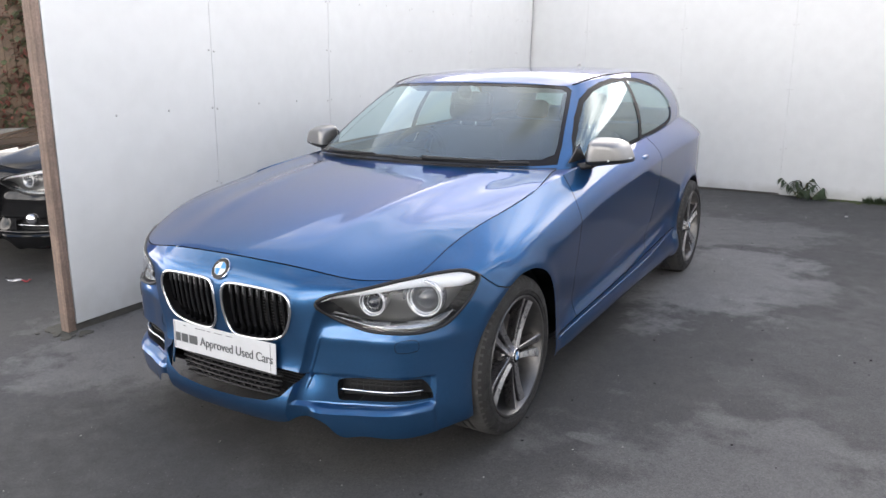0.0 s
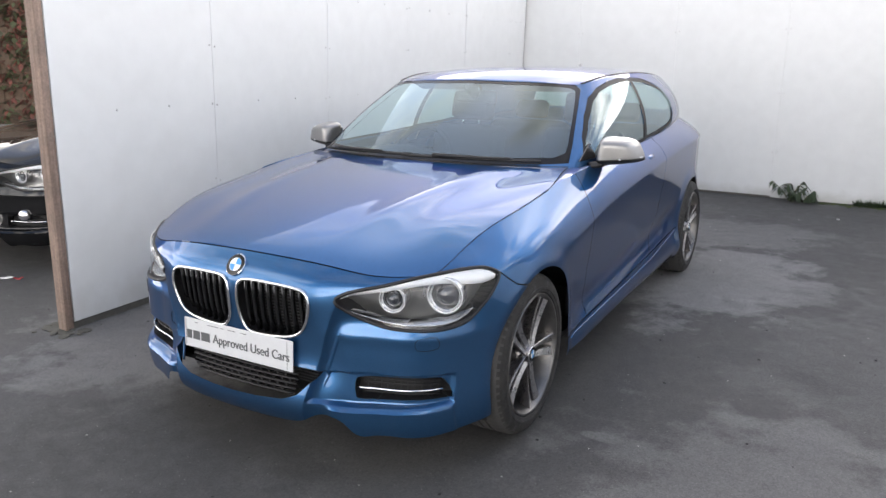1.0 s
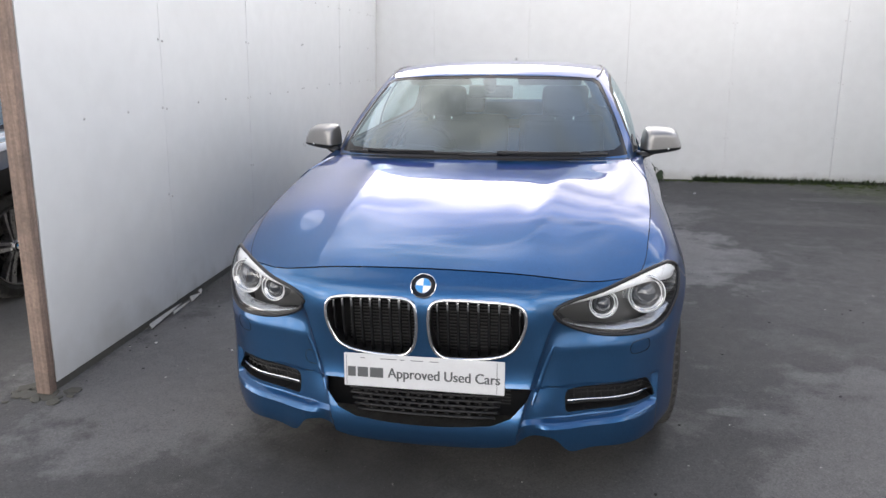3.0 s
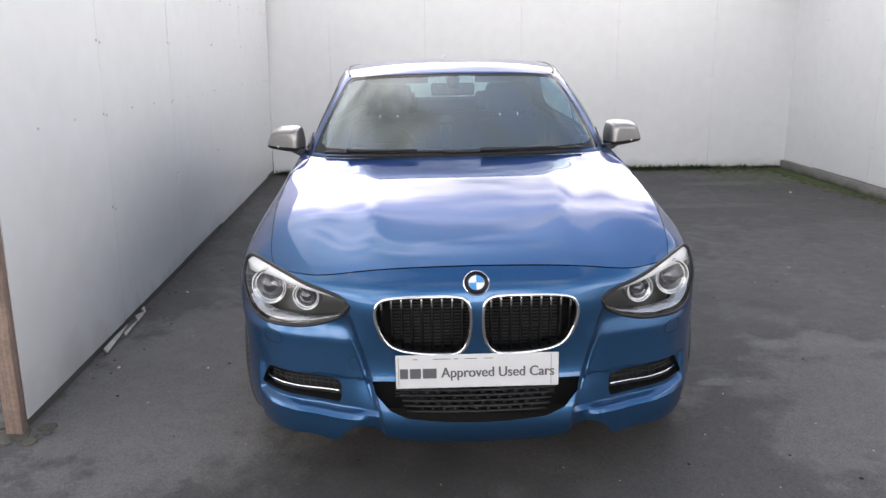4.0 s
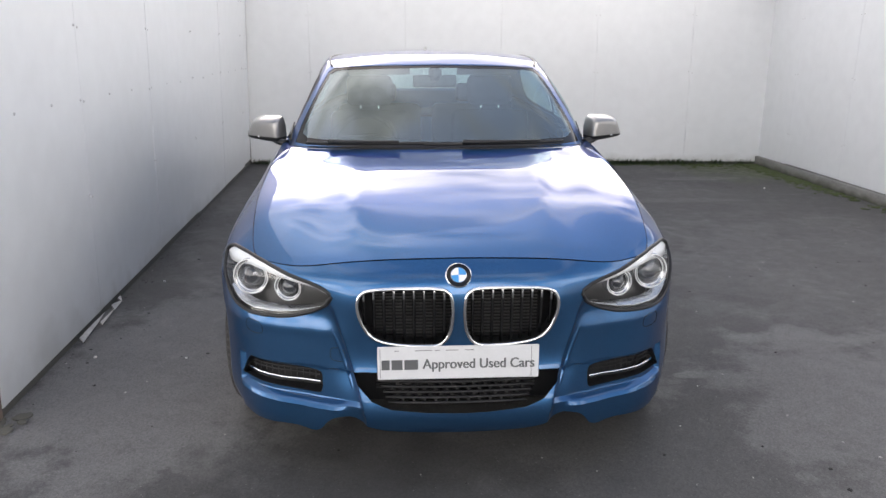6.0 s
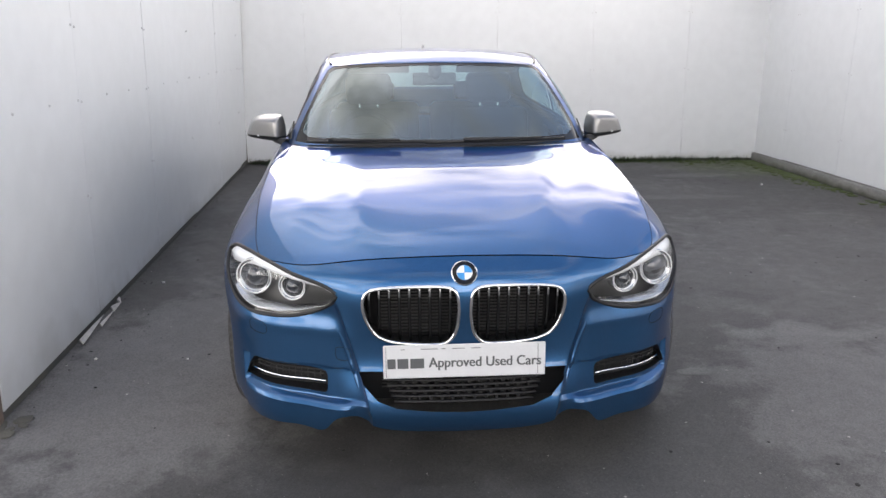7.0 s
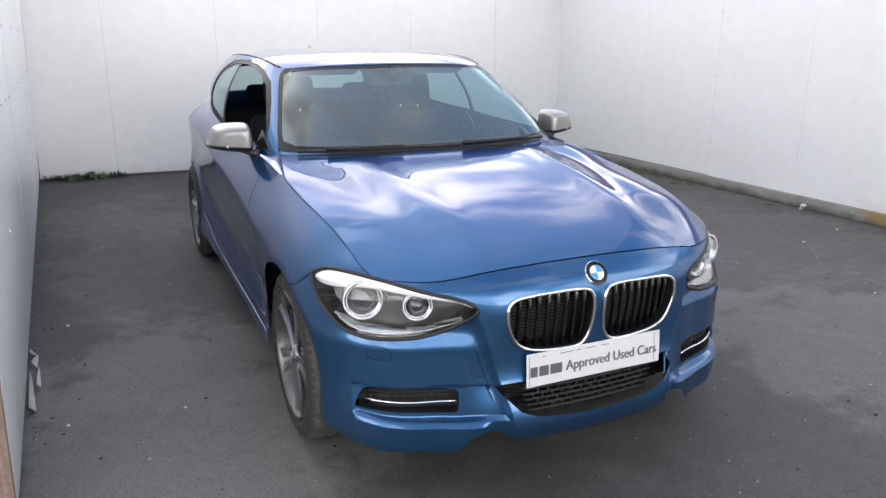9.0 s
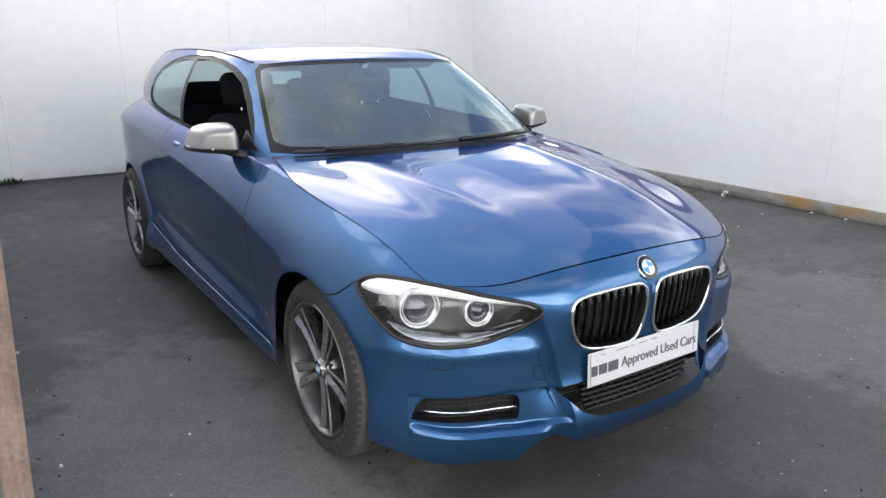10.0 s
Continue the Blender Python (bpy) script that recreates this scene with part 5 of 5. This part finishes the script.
outline_mark("towing_cover", [Vector((-p.x, p.y, p.z)) for p in ring_on_hull(rounded([(.372, .425), (.372, .462), (.412, .466), (.412, .428)], 4), -.001)], car)

# wipers at rest, roof aerial
for x0, x1 in ((-.60, -.02), (-.06, .56)):
    w = new("wiper")
    w.parent = car
    pts = [cabin(3.9 * abs(x) / .70, .035 + .02 * (x - x0)) for x in np.linspace(x0, x1, 14)]
    pts = [(math.copysign(p[0], x), p[1] - .014, p[2] + .008) for p, x in zip(pts, np.linspace(x0, x1, 14))]
    part("wiper_blade", tube(bmesh.new(), pts, .006, 6, False, 1.3), TRIM, w)
    pts = [(p[0], p[1] - .012, p[2] + .010) for p in pts[3:11]]
    part("wiper_arm", tube(bmesh.new(), pts, [.011, .010, .009, .008, .007, .006, .006, .005], 6), TRIM, w)
bm = bmesh.new()
rows = [[(.022 * math.cos(a) * (1 - .75 * k / 6), 2.70 + .05 * (k / 6) + (.06 - .045 * k / 6) * math.sin(a), 1.350 + .055 * k / 6) for a in np.linspace(0, 2 * math.pi, 17)] for k in range(7)]
sheet(rows, bm)
bmesh.ops.remove_doubles(bm, verts=bm.verts, dist=1e-4)
part("roof_aerial", bm, CAP, car, "small fin aerial on the roof")

# ---- inside the car ----
def cushion(bm, lo, hi, m=None, r=.05):
    box(bm, lo, hi, m)
    bmesh.ops.bevel(bm, geom=bm.edges[:], offset=r, segments=4, affect="EDGES", profile=.55)
    return bm


def front_seat(x, y):
    seat = new("front_seat")
    seat.parent = car
    tagged(seat, "dark cloth front seat with headrest")
    part("cushion", cushion(bmesh.new(), (x - .25, y - .48, .42), (x + .25, y + .05, .60)), CLOTH, seat)
    m = Matrix.Translation((x, y, .55)) @ pose(0, 0, 0, -18)
    part("backrest", cushion(bmesh.new(), (-.24, -.06, -.05), (.24, .09, .50), m), CLOTH, seat)
    part("headrest", cushion(bmesh.new(), (-.14, -.05, .54), (.14, .06, .72), m, .04), CLOTH, seat)
    for dx in (-.055, .055):
        part("headrest_post", tube(bmesh.new(), [m @ Vector((dx, 0, .48)), m @ Vector((dx, 0, .58))], .006, 8), CHROME, seat, "bright headrest post")


front_seat(-.375, 1.62), front_seat(.375, 1.66)
bench = new("rear_bench")
bench.parent = car
for x in (-.34, .34):
    part("backrest", cushion(bmesh.new(), (-.30, -.06, -.05), (.30, .08, .48), Matrix.Translation((x, 2.50, .55)) @ pose(0, 0, 0, -20)), CLOTH, bench)
    part("headrest", cushion(bmesh.new(), (-.12, -.04, .50), (.12, .05, .63), Matrix.Translation((x, 2.50, .55)) @ pose(0, 0, 0, -20), .035), CLOTH, bench)
part("cushion", cushion(bmesh.new(), (-.64, 2.0, .40), (.64, 2.5, .58)), CLOTH, bench)
bm = bmesh.new()
box(bm, (-.72, .66, .25), (.72, 3.2, .40))
part("cabin_floor", bm, DASH, car, smooth=False)
rows = []
for x in np.linspace(-.70, .70, 29):
    hood = .035 * math.exp(-((x + .375) / .17) ** 2)
    rows.append([(x, .56 + .25 * abs(x) ** 2.2, .925), (x, .70 + .2 * abs(x) ** 2.2, .945), (x, .88, .945 + hood), (x, 1.0, .935 + hood), (x, 1.06, .90 + hood), (x, 1.08, .75), (x, .98, .55)])
part("dashboard", sheet(rows), DASH, car, "dark moulded dashboard")
bm = bmesh.new()
m = Matrix.Translation((-.375, 1.16, .885)) @ pose(0, 0, 0, 0, 0, -90) @ pose(0, 0, 0, 0, -22, 0)
lathe(bm, [(.178 + .015 * math.cos(a), .015 * math.sin(a)) for a in np.linspace(0, 2 * math.pi, 11)], m, 48)
wheel_rim = part("steering_wheel", bm, DASH, car, "black steering wheel")
bm = bmesh.new()
cushion(bm, (-.02, -.07, -.06), (.03, .07, .06), m, .015)
part("steering_hub", bm, DASH, wheel_rim)
for a in (0, math.pi, -math.pi / 2):
    part("steering_spoke", tube(bmesh.new(), [m @ Vector((.0, .05 * math.cos(a), .05 * math.sin(a))), m @ Vector((0, .17 * math.cos(a), .17 * math.sin(a)))], .014, 8), SATIN, wheel_rim)
rv = part("rear_view_mirror", cushion(bmesh.new(), (-.115, -.02, -.032), (.115, .02, .032), Matrix.Translation((.0, 1.13, 1.235)) @ pose(0, 0, 0, -10), .012), TRIM, car)
part("mirror_stalk", tube(bmesh.new(), [(0, 1.06, 1.29), (0, 1.09, 1.26), (0, 1.12, 1.24)], [.035, .03, .015], 10), TRIM, rv)
bm = bmesh.new()
box(bm, (-.56, 2.72, .90), (.56, 3.25, .925))
part("parcel_shelf", bm, CLOTH, car, smooth=False)
for sx in (-1, 1):
    bm = bmesh.new()
    cushion(bm, (-.17, -.012, -.07), (.17, .012, .07), Matrix.Translation((.30 * sx, 1.27, 1.292)) @ pose(0, 0, 0, 72), .01)
    part("sun_visor", bm, bpy.data.materials["grey headlining"], car)

# ---- the black saloon beyond the hoarding ----
saloon = tagged(new("car"), "black saloon with clear headlights parked beyond the hoarding", "car")
body(saloon, BLACK_PAINT)
for sx in (1, -1):
    headlight(saloon, sx)
    side_intake(saloon, sx)
    fog = part("fog_lamp", lathe(bmesh.new(), [(.040, -.03), (.040, .0), (.034, .008), (.02, .014), (.0004, .016)], toward((.60 * sx, -.60, .385), (.45 * sx, -1, 0)), 28), CHROME, saloon, "round clear fog lamp")
    for y in (0, BASE):
        wheel("wheel", pose(sx * .815, y, TYRE_R, 9, 0, 180 * (sx < 0)), saloon)
bm = bmesh.new()
box(bm, (-.60, -.50, .2), (.60, 3.2, .24))
box(bm, (-.36, -.60, .24), (.36, -.35, .68))
box(bm, (-.62, -.40, .22), (.62, -.33, .66))
part("undertray", bm, SEAL, saloon, smooth=False)
saloon.matrix_world = pose(-3.69, 1.0, 0)

# ---- far fence with creeper, beyond the saloon ----
PLANK = material("old fence board", (0.16, 0.115, 0.085), 0.85, 0, 3, 0.4, 0.5, 40)
IVY = material("creeper leaves", (0.075, 0.085, 0.04), 0.7, 0, 2.5, 0.5)
RUSSET = material("russet creeper", (0.17, 0.06, 0.045), 0.75, 0, 2.5, 0.5)
fa, fb = Vector((-13.75, 1.5, 0)), Vector((-8.2, 8.36, 0))
fd = (fb - fa).normalized()
fm = Matrix((fd, Vector((-fd.y, fd.x, 0)), Vector((0, 0, 1)))).transposed().to_4x4()
fm.translation = fa
fence = tagged(new("fence"), "tall old plank fence overgrown with brown and green creeper", "fence")
flen = (fb - fa).length
rnd = random.Random(8)
for k in range(int(flen / .16)):
    bm = bmesh.new()
    box(bm, (k * .16, rnd.uniform(-.01, .01), 0), (k * .16 + .148, .03, 4.3 + rnd.uniform(-.06, .06)), fm, .004)
    part("plank", bm, PLANK, fence, smooth=False)
bm = bmesh.new()
box(bm, (-.5, .035, 0), (flen + .5, .06, 4.2), fm)
part("backing", bm, PLANK, fence, smooth=False)
for z in (.6, 2.2, 3.8):
    bm = bmesh.new()
    box(bm, (0, -.07, z), (flen, -.015, z + .10), fm)
    part("rail", bm, PLANK, fence, smooth=False)

bm = bmesh.new()
box(bm, (-3, -.34, 0), (flen + 2, -.22, .38), fm, .012)
tagged(part("low_wall", bm, CONCRETE, None, "low grey concrete wall before the overgrown fence"), category="wall", kind="structure")


def leaf_mass(name, mat, label, count, seed, place, size, lean):
    """Many small pointed leaves as one mesh."""
    r = random.Random(seed)
    vs, fs = [], []
    for _ in range(count):
        c, d, w = place(r)
        L = size * r.uniform(.6, 1.3)
        t = Vector((d.y, -d.x, 0))
        t = (t.normalized() if t.length > 1e-3 else Vector((1, 0, 0))) * L * lean
        up = Vector((r.uniform(-.3, .3), r.uniform(-.3, .3), w))
        i = len(vs)
        vs += [c, c + d * L * .45 + t + up * L * .2, c + d * L + up * L * .1, c + d * L * .45 - t + up * L * .2]
        fs.append((i, i + 1, i + 2, i + 3))
    me = bpy.data.meshes.new(name)
    me.from_pydata([tuple(v) for v in vs], [], fs)
    me.materials.append(mat)
    return tagged(new(name, me), label, "plant", kind="stuff")


def on_fence(r):
    x = r.uniform(0, flen)
    z = r.uniform(0, 4.3)
    while noise.noise(Vector((x * .9, z * .5, 3))) < r.uniform(-.35, .25):
        x, z = r.uniform(0, flen), r.uniform(0, 4.3)
    c = fm @ Vector((x, -.03 - r.random() * .16, z))
    d = Vector((r.uniform(-1, 1), r.uniform(-1, .3), r.uniform(-1.2, .3))).normalized()
    return c, d, .3


leaf_mass("creeper", IVY, "green creeper hanging on the fence", 5200, 11, on_fence, .13, .34)
leaf_mass("creeper", RUSSET, "russet brown creeper stems on the fence", 5200, 12, on_fence, .15, .22)

# ---- weeds, moss and litter along the walls ----
LEAF = material("weed leaf", (0.035, 0.055, 0.024), 0.6, 0, 8, 0.35)
DULLMOSS = material("dull moss", (0.085, 0.082, 0.068), 0.95, 0, 14, 0.4)
MOSS = material("moss", (0.055, 0.075, 0.02), 0.95, 0, 14, 0.4, 0.5, 200)
STEM = material("weed stem", (0.10, 0.085, 0.04), 0.8)


def weed(x, y, tall, seed):
    """A broadleaf weed: stems with pairs of long drooping leaves."""
    r = random.Random(seed)
    plant = tagged(new("weed"), "leafy green weed growing at the foot of the boards", "plant")
    plant.location = (x, y, 0)
    for k in range(5):
        a, h = r.uniform(0, 6.28), tall * r.uniform(.55, 1)
        tip = Vector((math.cos(a) * tall * .75, math.sin(a) * tall * .35 - .04, h))
        pts = [Vector((tip.x * f, tip.y * f, h * f ** .8)) for f in (0, .35, .7, 1)]
        part("stem", tube(bmesh.new(), pts, [.006, .005, .004, .002], 6), STEM, plant)
        for f in (.45, .6, .75, .9, 1.0):
            for side_k in (-1, 1):
                c = Vector((tip.x * f, tip.y * f, h * f ** .8))
                b = a + side_k * r.uniform(.5, 1.4)
                L = r.uniform(.05, .10)
                d = Vector((math.cos(b), math.sin(b), 0))
                w = Vector((-d.y, d.x, 0)) * .016
                bm = bmesh.new()
                row = [[c + d * L * q - w * math.sin(math.pi * min(q + .08, 1)), c + d * L * q + Vector((0, 0, .006)), c + d * L * q + w * math.sin(math.pi * min(q + .08, 1))] for q in (0, .3, .6, .85, 1)]
                for i, q in enumerate((0, .3, .6, .85, 1)):
                    for v in row[i]:
                        v.z += .02 * q - .085 * q * q
                sheet(row, bm)
                part("leaf", bm, LEAF, plant)
    return plant


weed(1.20, 6.06, .22, 1), weed(1.33, 6.06, .13, 2), weed(-1.50, 6.20, .08, 5), weed(-1.72, 6.21, .07, 6)


def north_y(x):
    return CORNER_L[1] + (CORNER_R[1] - CORNER_L[1]) * (x - CORNER_L[0]) / (CORNER_R[0] - CORNER_L[0])


def tuft(r):
    x = r.choice((r.uniform(1.9, 4.1), r.uniform(2.2, 3.3), r.uniform(-2.0, -1.2), r.uniform(1.8, 2.3)))
    y = north_y(x) - r.uniform(.01, .07)
    return Vector((x, y, 0)), Vector((r.uniform(-.6, .6), r.uniform(-.7, .1), r.uniform(.5, 1.4))).normalized(), 0


leaf_mass("grass_tufts", LEAF, "short grass tufts along the foot of the back boards", 1500, 21, tuft, .07, .07)


def clumps(name, mat, label, category, count, seed, place, lo, hi, flat):
    """Low rounded clumps or stones as one mesh."""
    r = random.Random(seed)
    bm = bmesh.new()
    for _ in range(count):
        x, y = place(r)
        s = r.uniform(lo, hi)
        bmesh.ops.create_icosphere(bm, subdivisions=1, radius=1, matrix=pose(x, y, s * flat * .3, 0, 0, r.uniform(0, 360)) @ Matrix.Diagonal((s * r.uniform(.6, 1.3), s * r.uniform(.6, 1.3), s * flat, 1)))
    return tagged(part(name, bm, mat, None, label, smooth=True), category=category, kind="stuff")


def along_east(r):
    y = max(5.95 - abs(r.gauss(0, 1)) * 0.95, 0.2)
    return 4.19 + .14 * (6.02 - y) / 13.52 - .06 - abs(r.gauss(0, .09)), y


def along_north(r):
    x = r.uniform(1.5, 4.1)
    return x, north_y(x) - .01 - abs(r.gauss(0, .05 + .09 * (x > 3.2)))


def along_west(r):
    y = r.uniform(-.1, 6.1)
    return POST[0] - .0477 * (y + .19) + .02 + abs(r.gauss(0, .03)), y


clumps("moss", MOSS, "green moss along the foot of the plinth", "moss", 520, 31, along_east, .012, .045, .22)
clumps("moss", MOSS, "green moss along the foot of the back boards", "moss", 300, 32, along_north, .010, .035, .25)
clumps("moss", DULLMOSS, "dull moss and dirt round the timber post", "moss", 40, 33, lambda r: (-1.81 + r.gauss(0, .06), -.23 + r.gauss(0, .05)), .012, .04, .25)
GRIT = material("pale grit", (0.34, 0.33, 0.31), 0.9, 0, 20, 0.4)
DARKGRIT = material("dark grit", (0.02, 0.019, 0.018), 0.9, 0, 20, 0.3)
clumps("dirt", DARKGRIT, "dark dirt along the foot of the boards", "dirt", 90, 34, along_west, .002, .008, .3)
clumps("grit", GRIT, "scattered pale grit on the asphalt", "grit", 420, 35, lambda r: (r.uniform(-3.2, 4.6), r.uniform(-2.2, 6.4)), .0015, .006, .5)
clumps("grit", DARKGRIT, "scattered dark grit on the asphalt", "grit", 360, 36, lambda r: (r.uniform(-3.2, 4.6), r.uniform(-2.2, 6.4)), .003, .009, .4)

SCRAP = material("dirty torn board", (0.36, 0.35, 0.33), 0.6, 0, 14, 0.3)
# torn strips of board lying at the foot of the hoarding
for x, y, L, w, yaw, tilt, colour in ((-1.768, .56, .40, .024, 94, 35, SCRAP), (-1.755, .78, .22, .015, 92, 25, EDGE), (-1.795, 1.04, .11, .030, 80, 40, SCRAP), (-1.795, 1.16, .08, .022, 105, 35, EDGE)):
    bm = bmesh.new()
    vs = [bm.verts.new(p) for p in ((0, -w * .9, 0), (L * .75, -w * .35, 0), (L, .0, 0), (L * .5, w * .25, 0), (0.02, w * .3, 0))]
    bm.faces.new(vs)
    r = bmesh.ops.extrude_face_region(bm, geom=bm.faces[:])
    bmesh.ops.translate(bm, verts=[e for e in r["geom"] if isinstance(e, bmesh.types.BMVert)], vec=(0, 0, .006))
    bmesh.ops.recalc_face_normals(bm, faces=bm.faces)
    ob = tagged(part("board_scrap", bm, colour, None, "torn white strip of board on the asphalt", False), category="scrap", group="board scraps")
    ob.matrix_world = pose(x, y, .022, tilt, 0, yaw)
# single pale pebbles on the asphalt
pebble_mesh = None
for x, y, size in ((-1.20, .37, .008), (1.70, 5.21, .016), (3.51, 4.41, .016), (3.24, 1.18, .010), (3.79, 1.34, .009), (4.16, 1.13, .018), (4.17, .84, .015), (-1.66, 1.56, .012), (2.66, .18, .007), (-1.63, .40, .010)):
    if pebble_mesh is None:
        bm = bmesh.new()
        bmesh.ops.create_icosphere(bm, subdivisions=2, radius=1)
        for v in bm.verts:
            v.co *= 1 + .25 * noise.noise(v.co * 1.7)
        pebble_mesh = bpy.data.meshes.new("pebble")
        bm.to_mesh(pebble_mesh), bm.free()
        pebble_mesh.materials.append(material("pale pebble", (0.55, 0.54, 0.52), 0.7, 0, 20, 0.15))
    ob = tagged(new("pebble", pebble_mesh), "small white pebble on the asphalt", "pebble", "pebbles on the asphalt")
    ob.matrix_world = pose(x, y, size * .35, 0, 0, 70 * x + 40 * y) @ Matrix.Diagonal((size, size * .7, size * .5, 1))
# flattened red and white wrapper beyond the hoarding
bm = bmesh.new()
for j, (x0, x1) in enumerate(((-.085, .03), (.03, .085))):
    rows = [[(x0 + (x1 - x0) * k / 4, .03 * (q - .5), .006 + .007 * math.sin(5 * (x0 + .03 * k) * 9 + 2 * q)) for q in (0, .5, 1)] for k in range(5)]
    n0 = len(bm.faces)
    sheet(rows, bm)
    bm.faces.ensure_lookup_table()
    for f in bm.faces[n0:]:
        f.material_index = j
ob = tagged(part("wrapper", bm, (WHITE, material("red print", (.45, .03, .04), .5)), None, "flattened red and white wrapper on the asphalt"), category="litter")
ob.modifiers.new("thickness", "SOLIDIFY").thickness = .002
ob.matrix_world = pose(-3.01, .21, 0, 0, 0, 20)
# crumpled white wrapper by the plinth
bm = bmesh.new()
pts = [(.26 * f - .13, .05 * math.sin(3 * f), .012 + .05 * (f < .12)) for f in np.linspace(0, 1, 12)]
tube(bm, pts, [.020, .022, .012, .010, .010, .009, .009, .008, .008, .007, .006, .004], 7, False, .5)
ob = tagged(part("paper_scrap", bm, WHITE, None, "curled white paper scrap beside the plinth"), category="litter")
ob.matrix_world = pose(4.17, 1.95, 0, 0, 0, 30)
